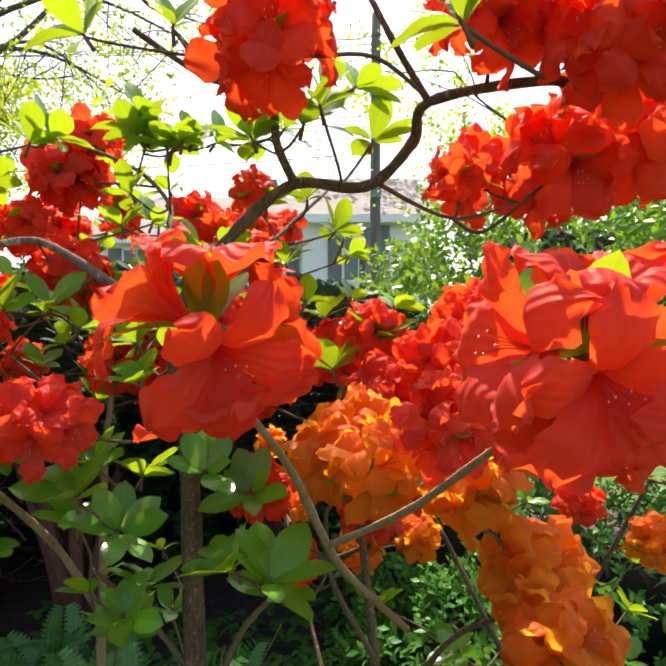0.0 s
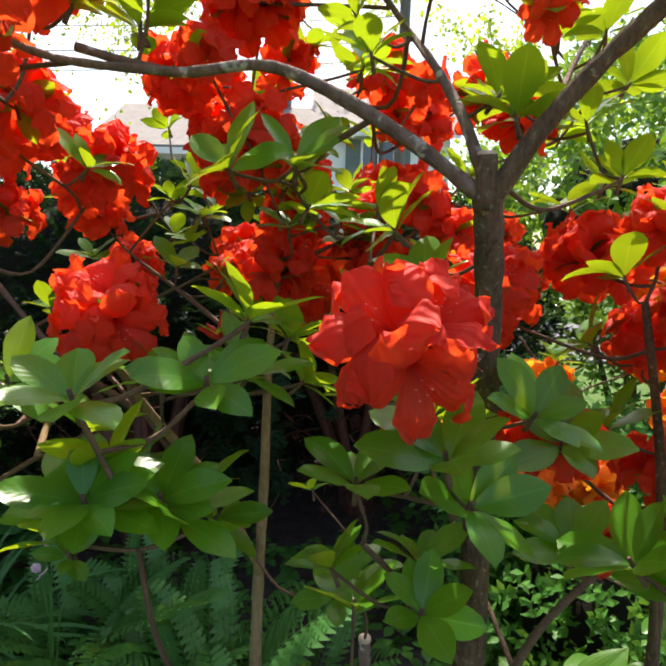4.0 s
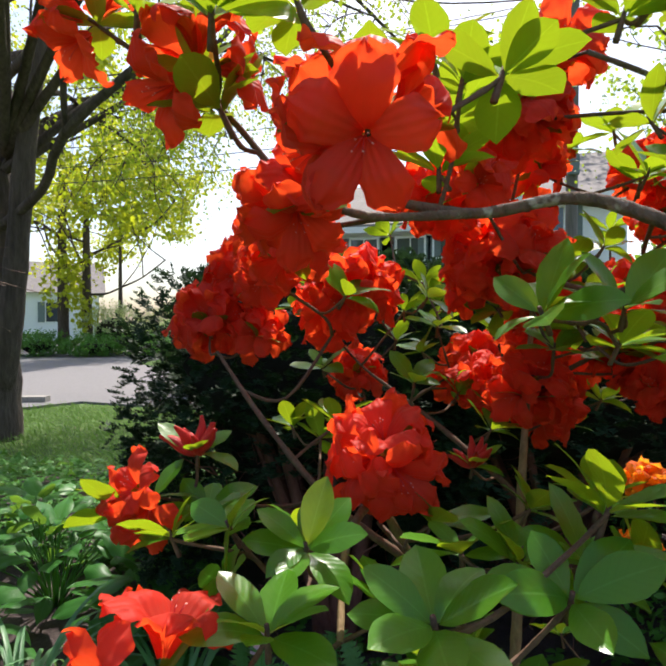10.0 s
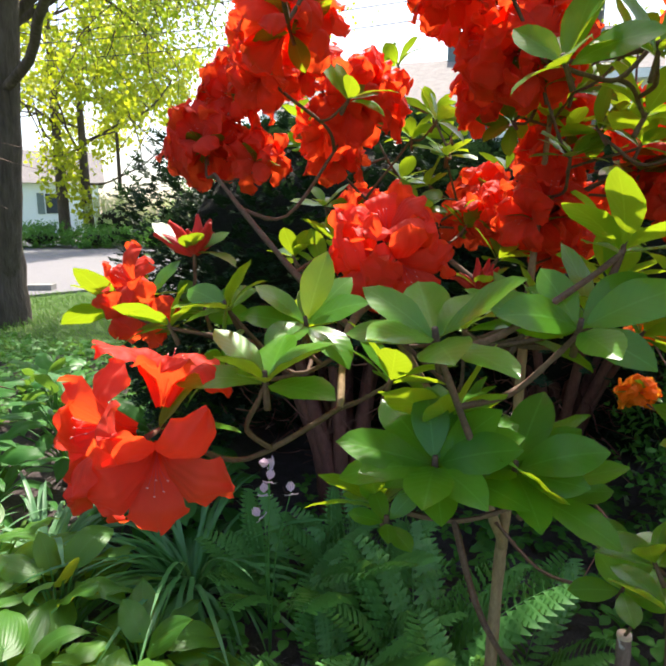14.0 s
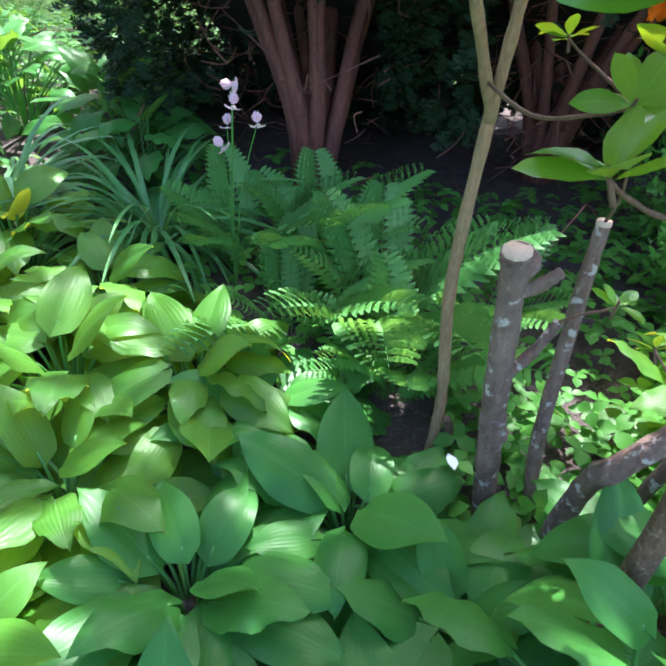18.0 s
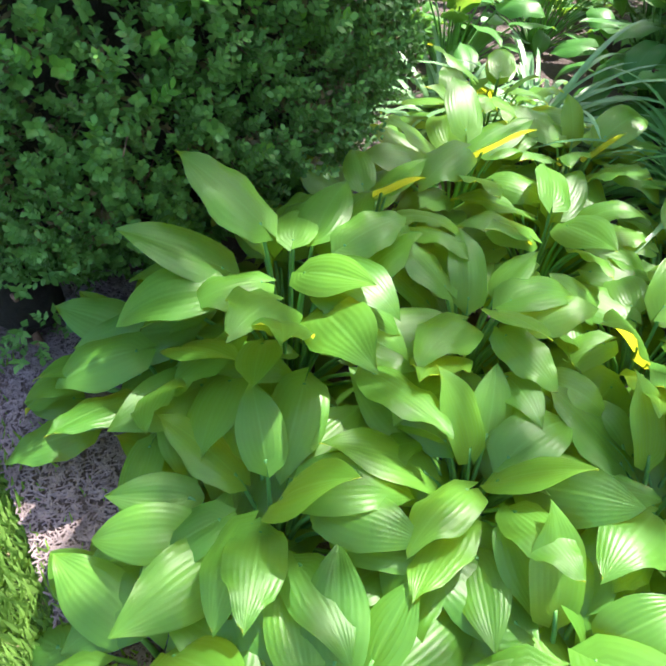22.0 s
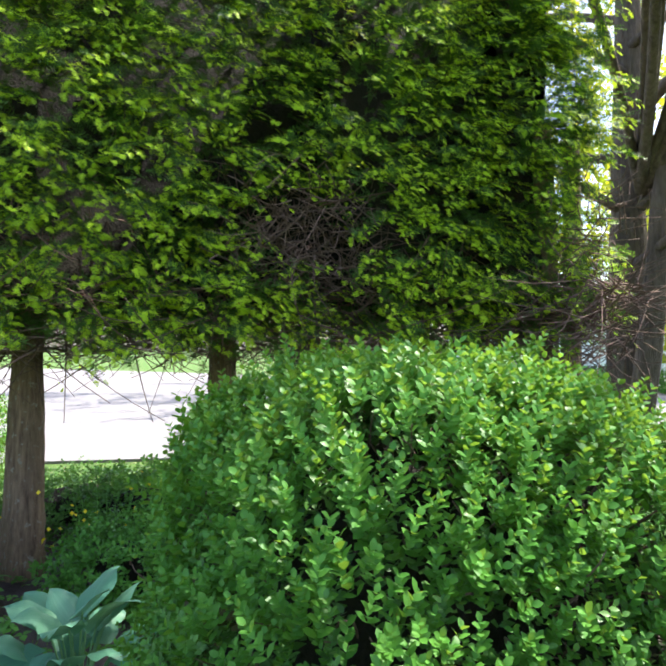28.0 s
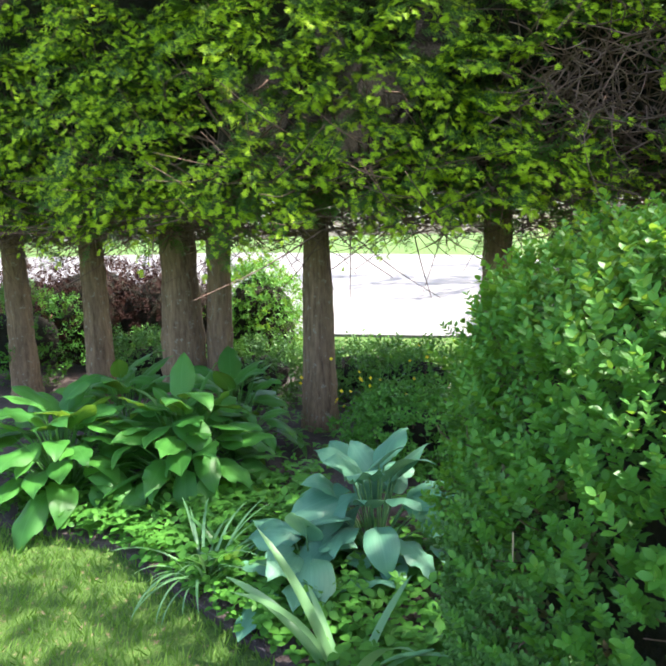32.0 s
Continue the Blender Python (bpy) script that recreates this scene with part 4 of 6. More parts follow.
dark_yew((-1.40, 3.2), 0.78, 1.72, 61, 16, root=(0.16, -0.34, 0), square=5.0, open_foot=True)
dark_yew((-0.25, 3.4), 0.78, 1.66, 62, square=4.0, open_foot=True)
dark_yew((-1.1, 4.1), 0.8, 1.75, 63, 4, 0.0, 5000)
# two bushes added behind, only to darken the sunlit soil seen beyond
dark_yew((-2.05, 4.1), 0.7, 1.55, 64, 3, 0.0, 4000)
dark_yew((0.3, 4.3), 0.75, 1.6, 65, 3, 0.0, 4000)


def leafy_shrub(name, at, r, h, leaf, label, seed, n=1400, size=1.0, z0=0.0, stems=5, group="", rows=2, core=0.56):
    t = thing(name, (*at, 0), label, "shrub", group)
    g = np.random.default_rng(seed)
    for k in range(stems):
        a = k * 6.28 / stems + g.uniform(-.4, .4)
        d = np.array([math.cos(a), math.sin(a), 0])
        part("stem", tube([d * 0.04, d * r * 0.2 + (0, 0, h * 0.3), d * r * 0.5 + (0, 0, h * 0.7)], 0.008 + 0.008 * h, 0.006, 6), TWIG, t)
    zc = z0 + (h - z0) * 0.45
    up, w1 = dome_points(int(n * 0.62), r, h - zc, 0, seed, 2.1, 0.3)
    dn, w2 = dome_points(n - len(up), r * 0.97, zc - z0, 0, seed + 1, 2.1, 0.25)
    dn[:, 2] *= -1
    p, w = np.concatenate([up, dn]), np.concatenate([w1, w2])
    p[:, 2] += zc
    p -= w * np.abs(g.normal(0, 0.14 * r, (len(p), 1)))
    shapes = [sprig_shape(3, 0.1 * size, 0.055 * size, 0.026 * size, g, 1.1, rows), sprig_shape(4, 0.12 * size, 0.05 * size, 0.024 * size, g, 1.0, rows)]
    al = w + g.normal(0, 0.5, p.shape) + (0, 0, 0.35)
    tagged(part("foliage", scatter(shapes, frames(p, al, (0.1, 0.1, 1), g.uniform(0.7, 1.3, len(p)), g.uniform(-3, 3, len(p)))), leaf, t, "leafy shoots"), kind="stuff")
    part("inner_mass", lump(1.0, 1.0, seed), SHADE_CORE, t, "near-black body for the shade inside", Matrix.Translation((0, 0, zc)) @ Matrix.Diagonal((r * core, r * core, (h - z0) * core * 0.54, 1)))
    return t


leafy_shrub("privet_shrub", (1.55, 3.95), 1.2, 2.55, SHRUB, "tall loose green shrub with a dark hollow inside", 71, 2600, 1.3, 0.9)
leafy_shrub("privet_shrub", (3.3, 4.6), 1.3, 2.9, SHRUB, "tall loose green shrub beside the azaleas", 72, 2200, 1.5, 0.6)
for k, (x, y, r, h) in enumerate(((0.55, 2.75, 0.55, 0.95), (1.25, 2.45, 0.5, 0.8), (2.0, 2.4, 0.6, 0.9), (0.45, 2.1, 0.35, 0.55), (1.7, 1.6, 0.45, 0.6), (2.6, 3.2, 0.8, 1.3))):
    leafy_shrub("undergrowth_shrub", (x, y), r, h, IVY, "low leafy undergrowth behind the azaleas", 140 + k, 600, 0.9, 0.0, 3, "azalea undergrowth")
leafy_shrub("box_seedling", (-2.34, 0.35), 0.14, 0.27, BOX_OLD, "small self-sown boxwood shoots at the bush's foot", 150, 90, 0.45, 0.0, 3)
# hedge in front of the house
for k in range(8):
    leafy_shrub("hedge_shrub", (-6.4 + 1.25 * k, 11.6), 0.85, 2.1, BOX_OLD, "dark clipped hedge shrub in front of the house", 80 + k, 650, 1.6, 0.0, 2, "house hedge")
# across the road, and low planting behind the yew trunks
for k, (x, y, r, h, l) in enumerate(((-17.5, 24, 1.5, 2.2, PALE), (-15.5, 26, 1.6, 2.0, PALE), (-19.5, 21.5, 1.2, 0.9, IVY), (-17.0, 22.0, 1.2, 0.8, IVY), (-14.5, 22.5, 1.2, 0.9, IVY),
                                      (-27, 10, 2.2, 2.4, PALE), (-23, 14, 1.3, 1.2, IVY))):
    leafy_shrub("roadside_shrub", (x, y), r, h, l, "low spring shrub on the far side of the road", 100 + k, 500, 2.6, 0.0, 3, "roadside shrubs")
for k, (x, y, r, h, l) in enumerate(((-8.25, -1.05, 0.5, 1.22, BOX_NEW), (-6.9, -0.9, 0.55, 0.55, BOX_OLD), (-7.0, 0.1, 0.6, 0.5, BOX_OLD), (-6.5, 0.55, 0.5, 0.55, IVY),
                                      (-6.4, 1.4, 0.6, 0.5, IVY), (-6.2, 2.2, 0.6, 0.6, IVY), (-7.3, -2.0, 0.5, 0.6, BOX_OLD), (-7.7, -3.6, 0.75, 1.05, IVY), (-5.6, 3.1, 0.5, 0.5, IVY), (-5.2, 0.35, 0.42, 0.5, IVY))):
    leafy_shrub("undergrowth_shrub", (x, y), r, h, l, "low leafy undergrowth beneath the yew hedge", 120 + k, 1900 if k < 1 else 900, 0.8, 0.0, 3, "undergrowth", 2, 0.78 if k < 1 else 0.56)
for k, (x, y, r, h) in enumerate(((-8.5, -2.15, 0.72, 1.22), (-8.75, -3.1, 0.8, 1.3), (-8.9, -4.1, 0.75, 1.15))):
    leafy_shrub("barberry_shrub", (x, y), r, h, PURPLE, "dense dark purple-leaved shrub behind the yew trunks", 160 + k, 2000, 0.7, 0.0, 4, "purple shrubs", 2, 0.8)
# yellow celandine flowers in the undergrowth
cel = thing("celandine_plant", (-6.1, 0.25, 0), "green celandine with small yellow flowers under the yew", "flower plant")
petal = leaf_shape(0.016, 0.013, 2, 2)
flower4 = to_mesh("flower", *merge([moved(petal, np.array(pose(0, 0, 0, 20, 0, 90 * k))) for k in range(4)]))
part("stem", merge([tube([(0.1 * math.cos(a), 0.1 * math.sin(a), 0), (0.2 * math.cos(a), 0.25 * math.sin(a), 0.6)], 0.004, 0.002, 4, 3) for a in range(7)]), FERN, cel)
for k in range(34):
    part("flower", flower4, YELLOW, cel, m=pose(rng.uniform(0.0, 0.65), rng.uniform(-0.7, 0.6), rng.uniform(0.2, 0.66), rng.uniform(-30, 30), rng.uniform(20, 80), 0))


# ---------- bed plants ----------
def hosta_meshes(name, length, width, material):
    out = []
    for k in range(6):
        s = leaf_shape(length, width, 8, 12, 0.37, 0.52, 0.34 - 0.12 * (k % 3), 0.30 + 0.24 * (k % 4), 0.03 + 0.02 * (k % 3), 1.2 + 0.35 * k, 0.75 - 0.3 * (k % 2), 0.22, 0.95)
        me = to_mesh(name, *s)
        me.materials.append(material)
        out.append(me)
    return out


GREEN_LEAVES = hosta_meshes("leaf", 0.178, 0.106, HOSTA)
DEEP_SHADED_LEAVES = hosta_meshes("leaf", 0.180, 0.110, HOSTA_DEEP_SHADED)
BIG_LEAVES = hosta_meshes("leaf", 0.26, 0.15, HOSTA_DEEP_SHADED)
BLUE_LEAVES = hosta_meshes("leaf", 0.225, 0.170, HOSTA_BLUE)


def hosta(x, y, count, meshes, r, h, seed, label, upright=0.0, group="hostas", stalk=FERN):
    t = thing("hosta", (x, y, 0), label, "hosta", group)
    g = np.random.default_rng(seed)
    stalks = []
    count = round(count * 1.9)
    for k in range(count):
        f = ((k + 0.5) / count) ** 0.62
        a = k * 2.39996 + g.uniform(-0.35, 0.35)
        d = np.array([math.cos(a), math.sin(a), 0])
        at = d * r * (0.08 + 0.72 * f) * g.uniform(0.8, 1.1) + (0, 0, h * (1.0 - 0.72 * f ** 1.7) * g.uniform(0.85, 1.05))
        pitch = radians(50 - 66 * f + g.uniform(-14, 14)) + upright
        along = d * math.cos(pitch) + np.array([0, 0, math.sin(pitch)]) + g.normal(0, 0.18, 3)
        up = np.array([0, 0, 1.0]) - d * math.sin(pitch) * 0.9
        part("leaf", meshes[k % 6], None, t, m=aim(at, along, up, g.uniform(0.70, 1.12), g.uniform(-0.45, 0.45)))
        stalks.append(tube([d * 0.02, at * (0.5, 0.5, 0.6), at], 0.005, 0.0035, 5, 3, 0.02))
    tagged(part("leaf_stalk", merge(stalks), stalk, t, "pale leaf stalks"), kind="stuff")
    return t


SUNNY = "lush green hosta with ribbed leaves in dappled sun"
DIM = "hosta with broad smooth leaves, dulled in colour for shade"
for k, (x, y, c, r, h) in enumerate(((-1.84, 0.70, 28, 0.34, 0.43), (-1.92, 0.48, 16, 0.26, 0.26), (-1.58, 0.46, 20, 0.28, 0.22), (-1.40, 0.76, 22, 0.30, 0.20), (-1.62, 1.0, 22, 0.31, 0.27), (-1.18, 1.0, 20, 0.29, 0.17),
                                      (-1.14, 0.66, 20, 0.28, 0.13), (-1.96, 1.02, 18, 0.29, 0.34), (-1.36, 1.28, 20, 0.30, 0.23), (-1.70, 1.38, 20, 0.31, 0.26), (-2.02, 1.44, 18, 0.31, 0.30),
                                      (-1.06, 1.34, 22, 0.30, 0.23), (-1.30, 0.36, 16, 0.26, 0.14), (-2.2, 1.78, 18, 0.33, 0.32), (-1.86, 1.75, 18, 0.32, 0.28), (-1.52, 0.22, 12, 0.22, 0.12), (-1.46, 1.60, 16, 0.28, 0.22))):
    hosta(x, y, c, GREEN_LEAVES, r, h, 200 + k, SUNNY)
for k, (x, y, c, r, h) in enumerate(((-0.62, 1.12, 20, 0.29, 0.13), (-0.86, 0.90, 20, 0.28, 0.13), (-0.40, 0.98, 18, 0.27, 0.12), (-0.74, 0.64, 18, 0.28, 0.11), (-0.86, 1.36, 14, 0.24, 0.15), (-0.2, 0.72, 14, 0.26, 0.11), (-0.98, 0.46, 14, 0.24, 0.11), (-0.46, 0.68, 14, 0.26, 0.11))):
    hosta(x, y, c, DEEP_SHADED_LEAVES, r, h, 230 + k, DIM, group="shaded hostas")
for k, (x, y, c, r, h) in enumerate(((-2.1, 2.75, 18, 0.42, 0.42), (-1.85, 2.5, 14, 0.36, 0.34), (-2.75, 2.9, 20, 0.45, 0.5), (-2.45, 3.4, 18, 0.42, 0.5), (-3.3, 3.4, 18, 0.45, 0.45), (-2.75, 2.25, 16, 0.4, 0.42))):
    hosta(x, y, c, DEEP_SHADED_LEAVES, r, h, 240 + k, "deep green hosta at the back of the bed", group="back hostas")
for k, (x, y, c) in enumerate(((-4.8, -1.05, 40), (-4.75, -1.75, 38), (-5.4, -1.6, 30), (-5.35, -0.85, 26))):
    hosta(x, y, c, BIG_LEAVES, 0.5, 0.62, 250 + k, "large deep green hosta under the yew hedge", group="hedge hostas")
hosta(-4.02, 0.04, 20, BLUE_LEAVES, 0.38, 0.52, 260, "blue-green hosta with broad waxy cupped leaves", 0.22, "blue hosta", BLADE_GREY)
hosta(-3.84, -0.26, 10, BLUE_LEAVES, 0.30, 0.27, 261, "smaller blue-green hosta with waxy cupped leaves", 0.15, "blue hosta", BLADE_GREY)


def strap_clump(name, x, y, count, length, width, spread, material, label, seed, category="grass plant", group="", stiff=0.9):
    t = thing(name, (x, y, 0), label, category, group)
    g = np.random.default_rng(seed)
    meshes = []
    for k in range(5):
        me = to_mesh("blade", *leaf_shape(length, width, 2, 9, 0.35, 0.5, 0.35, stiff * (0.8 + 0.3 * k), 0.0))
        me.materials.append(material)
        meshes.append(me)
    for k in range(count):
        a = g.uniform(0, 6.28)
        d = np.array([math.cos(a), math.sin(a), 0])
        along = d * g.uniform(0.1, 1.0) * spread + (0, 0, 1)
        part("blade", meshes[k % 5], None, t, m=aim(d * g.uniform(0, 0.07), along, np.array([0, 0, 1.0]) - d * 1.2, g.uniform(0.65, 1.15), g.uniform(-0.4, 0.4)))
    return t


strap_clump("daylily_clump", -1.58, 2.10, 270, 0.60, 0.016, 1.0, BLADE, "arching dark green daylily leaves", 301, group="strap-leaved clumps", stiff=1.5)
strap_clump("daylily_clump", -2.2, 2.08, 120, 0.58, 0.022, 0.8, BLADE_GREY, "pale arching strap leaves in the sun", 302, group="strap-leaved clumps", stiff=1.3)
strap_clump("daylily_clump", -2.42, 1.85, 70, 0.55, 0.02, 0.8, BLADE_GREY, "pale arching strap leaves in the sun", 303, group="strap-leaved clumps", stiff=1.3)
strap_clump("grass_tuft", -1.15, 1.02, 40, 0.26, 0.004, 0.6, BLADE, "thin grass tuft growing through the hostas", 304, group="grass tufts")
strap_clump("grass_tuft", -1.5, 1.7, 60, 0.32, 0.005, 0.7, BLADE, "thin grass tuft growing through the hostas", 305, group="grass tufts")
strap_clump("daffodil_clump", -3.85, -0.72, 60, 0.42, 0.011, 0.55, BLADE_GREY, "grey-green daffodil leaves bending over", 306, group="bulb leaves", stiff=1.0)
strap_clump("iris_clump", -3.22, -0.10, 9, 0.55, 0.045, 0.6, BLADE_GREY, "broad grey-green iris leaves fanning out", 307, group="iris", stiff=0.45)
strap_clump("sedge_clump", 1.35, 2.7, 90, 0.55, 0.008, 1.0, YEW_DARK, "dark fine-leaved sedge clump", 308, group="sedges", stiff=1.4)
strap_clump("lily_shoot", -3.9, -0.62, 16, 0.30, 0.03, 0.8, BLADE, "young leafy lily shoots at the lawn edge", 309, group="bulb leaves", stiff=0.5)


def fern_mesh(length, seed):
    g = np.random.default_rng(seed)
    pieces = []
    s = np.linspace(0, 1, 22)
    spine = np.stack([0 * s, length * np.sin(1.1 * s) / 1.1, -length * (1 - np.cos(1.1 * s)) / 1.1], 1)
    pieces.append(tube(spine[::3], 0.0025, 0.0008, 4, 2, 0))
    for k in range(2, 21):
        w = length * 0.27 * math.sin(math.pi * (0.12 + 0.88 * (1 - k / 22)) ** 0.9) ** 0.9 * (1.1 - 0.6 * k / 22)
        for side in (-1, 1):
            lf = leaf_shape(w, w * 0.24, 2, 4, 0.3, 0.6, 0.1, 0.3, 0.25, 4)
            pieces.append(moved(lf, frames([spine[k]], [np.array([side, 0.38, -0.1 + g.uniform(-.08, .08)])], (0, 0, 1))[0]))
            for j in range(1, 5):
                q = spine[k] + np.array([side, 0.38, -0.1]) / 1.075 * w * j / 5.2
                for e in (-1, 1):
                    lf2 = leaf_shape(w * 0.17 * (1.15 - j / 6), w * 0.10, 1, 2, 0.4, 0.6, 0, 0.2)
                    pieces.append(moved(lf2, frames([q], [np.array([side * 0.35, e * 1.0, -0.05])], (0, 0, 1))[0]))
    me = to_mesh("frond", *merge(pieces))
    me.materials.append(FERN)
    return me


FRONDS = [fern_mesh(0.46, 1), fern_mesh(0.40, 2), fern_mesh(0.52, 3)]


def fern(x, y, count, seed, size=1.0):
    t = thing("fern", (x, y, 0), "light green lady fern with feathery fronds", "fern", "ferns")
    g = np.random.default_rng(seed)
    for k in range(count):
        a = k * 2.4 + g.uniform(-0.4, 0.4)
        d = np.array([math.cos(a), math.sin(a), 0])
        part("frond", FRONDS[k % 3], None, t, m=aim(d * 0.03, d * g.uniform(0.15, 0.6) + (0, 0, 1), np.array([0, 0, 0.6]) - d, g.uniform(0.85, 1.25) * size, g.uniform(-0.3, 0.3)))
    return t


for k, (x, y, c, s) in enumerate(((-1.22, 2.05, 8, 0.95), (-0.98, 2.12, 7, 0.95), (-0.72, 1.82, 9, 1.0), (-0.62, 1.58, 8, 0.75), (-0.95, 1.72, 7, 0.85), (-0.45, 1.95, 6, 0.8), (-2.42, 0.16, 5, 0.3))):
    fern(x, y, c, 330 + k, s)

# low leafy ground cover round the ferns, and towards the lawn
three = [merge([moved(leaf_shape(0.05, 0.034, 2, 3, 0.5, 0.7, 0.2, 0.5), np.array(pose(0, 0, 0, 15, 0, 115 * k - 115))) for k in range(3)])]
gc = np.concatenate([scatter_on(240, -0.5, 0.35, 1.15, 1.6), scatter_on(900, -1.4, 1.2, 1.5, 2.9), scatter_on(1100, -0.1, 2.6, 1.2, 3.6), scatter_on(3600, -5.6, -2.2, 3.2, 5.3), scatter_on(1200, -3.4, -2.9, 0.0, 2.6), scatter_on(900, -6.6, -4.2, -0.7, 2.8),
                     scatter_on(2600, -4.9, -3.5, -2.0, -0.25, lambda x, y: inside(x, y, BED)), scatter_on(700, -4.2, -3.2, -0.45, 0.4, lambda x, y: inside(x, y, BED)), scatter_on(800, -6.2, -4.2, -3.6, -0.6, lambda x, y: inside(x, y, BED))])
n = len(gc)
tagged(part("ground_cover", scatter(three, frames(np.column_stack([gc, 0.03 + 0.13 * rng.uniform(0, 1, n)]), np.column_stack([rng.normal(size=(n, 2)), rng.uniform(-0.1, 0.6, n)]), (0, 0, 1), rng.uniform(0.5, 1.2, n))), IVY),
       "low green three-leaved ground cover", "ground cover", "", "stuff")

# columbine with pale pink flowers
col = thing("columbine", (-1.18, 1.86, 0), "columbine with nodding pale pink flowers above the ferns", "flower plant")
cp = leaf_shape(0.026, 0.017, 2, 3, 0.6, 0.7, 0.3, 0.6)
cf = to_mesh("flower", *merge([moved(cp, np.array(pose(0, 0, 0, -55, 0, 72 * k))) for k in range(5)] + [moved(cp, np.array(pose(0, 0, 0.004, 25, 0, 72 * k + 36) @ Matrix.Scale(0.8, 4))) for k in range(5)]))
for k, (x, y, z) in enumerate(((0.02, -0.02, 0.62), (-0.02, 0.03, 0.55), (0.07, 0.02, 0.57), (0.0, -0.05, 0.52), (0.01, 0.0, 0.66))):
    part("stem", tube([(0, 0, 0), (x * 0.3, y * 0.3, z * 0.6), (x, y, z)], 0.0025, 0.0015, 5, 4, 0.02), FERN, col)
    part("flower", cf, PINK, col, m=pose(x, y, z, 150 + 20 * k, 15 * k, 70 * k) @ Matrix.Scale(1.2, 4))
# a white petal-like fleck on a leaf, as dropped there
part("fallen_petal", leaf_shape(0.035, 0.022, 3, 3, 0.5, 0.7, 0.2, 0.4), PAINT, m=pose(-0.455, 1.16, 0.245, 25, 10, 30))
tagged(bpy.data.objects["fallen_petal"], "small white fallen petal lying on a hosta leaf", "petal")


# ---------- azaleas ----------
def flower_mesh(name, material, seed, size=0.041):
    """A funnel flower opening towards +y: five broad, overlapping, ruffled petals and fine stamens."""
    g = np.random.default_rng(seed)
    nu, nv = 10, 14
    v = (1 - (1 - np.linspace(0, 1, nv + 1)) ** 1.35)[:, None]
    u = np.linspace(-1, 1, nu + 1)[None, :]
    petals = []
    for k in range(5):
        a = k * 2 * math.pi / 5 + g.uniform(-0.12, 0.12)
        long_, wide, bend, twist = g.uniform(0.95, 1.22), g.uniform(0.88, 1.12), g.uniform(-0.18, 0.55), g.uniform(-0.16, 0.16)
        flare = np.clip((v - 0.30) / 0.70, 0, 1)
        r = size * (0.07 + 0.26 * np.minimum(v / 0.35, 1) ** 1.2 + 0.98 * long_ * flare ** 0.92)
        y = size * (1.02 * np.minimum(v / 0.55, 1) ** 0.8 + 0.16 * flare - (0.18 + bend) * flare ** 2.2)
        grown = np.where(v < 0.66, 0.20 + 0.80 * (np.clip(v, 0, 0.66) / 0.66) ** 0.75, np.clip(1 - ((v - 0.66) / 0.345) ** 2, 0, 1) ** 0.62)
        w = size * 0.535 * wide * grown * (1 + 0.08 * np.sin(26 * v + k) * np.clip(v * 2 - 0.6, 0, 1)) + 0.0002
        edge = np.abs(u)
        wavy = size * flare ** 1.3 * edge ** 1.6 * (0.14 * np.sin(8.5 * v + 2.6 * u + g.uniform(0, 6)) + 0.11 * np.sin(21 * v - 4 * u + g.uniform(0, 6)))
        tip = size * 0.07 * flare ** 3 * np.sin(6.5 * u + g.uniform(0, 6))
        crease = size * (0.05 * np.exp(-(u / 0.16) ** 2) * flare - 0.16 * edge ** 2 * grown)
        out = r + 0 * u + size * 0.04 * np.sin(5 * u + g.uniform(0, 6)) * flare ** 4
        side = w * u
        deep = y + wavy + tip + crease + twist * side + (0.012 if k % 2 else -0.008) * size * flare
        petals.append((np.stack([out * math.cos(a) - side * math.sin(a), deep, out * math.sin(a) + side * math.cos(a)], -1).reshape(-1, 3), strip(nv + 1, nu + 1),
                       np.stack(np.broadcast_arrays((u * 0.5 + 0.5) * 0.2 + 0.2 * k, v), -1).reshape(-1, 2)))
    body = merge(petals)
    tips = [np.array((size * 0.20 * math.cos(k * 1.26 + 0.4), size * g.uniform(0.95, 1.2), size * 0.16 * math.sin(k * 1.26 + 0.4) + 0.1 * size + size * g.uniform(-0.05, 0.05))) for k in range(5)]
    sta = merge([tube([(0, size * 0.2, 0), q * (0.4, 0.7, 0.4), q], size * 0.010, size * 0.009, 4, 2, 0) for q in tips])
    ant = merge([tube([q - (0.01 * size, 0.008 * size, 0.015 * size), q, q + (0.01 * size, 0.008 * size, 0.015 * size)], size * 0.012, size * 0.012, 5, 2, 0) for q in tips])
    me = to_mesh(name, *merge([body, sta, ant]))
    for mt in (material, FILAMENT, ANTHER):
        me.materials.append(mt)
    idx = np.zeros(len(me.polygons), np.int32)
    idx[len(body[1]):] = 1
    idx[len(body[1]) + len(sta[1]):] = 2
    me.polygons.foreach_set("material_index", idx)
    return me


RED_FLOWERS = [flower_mesh("flower", PETAL, k) for k in range(5)]
ORANGE_FLOWERS = [flower_mesh("flower", PETAL_ORANGE, 10 + k) for k in range(4)]
bud_shape = tube([(0, 0, 0), (0, 0.015, 0), (0, 0.035, 0.001), (0, 0.05, 0)], 0.004, 0.002, 8, 4, 0.02)
bud_v = bud_shape[0].copy()
swell = 1 + 1.5 * np.sin(np.clip(bud_v[:, 1] / 0.05, 0, 1) * np.pi) ** 1.2
bud_v[:, 0] *= swell
bud_v[:, 2] *= swell
BUDS = to_mesh("bud", bud_v, bud_shape[1], bud_shape[2])
BUDS.materials.append(BUD)
AZ_LEAVES = []
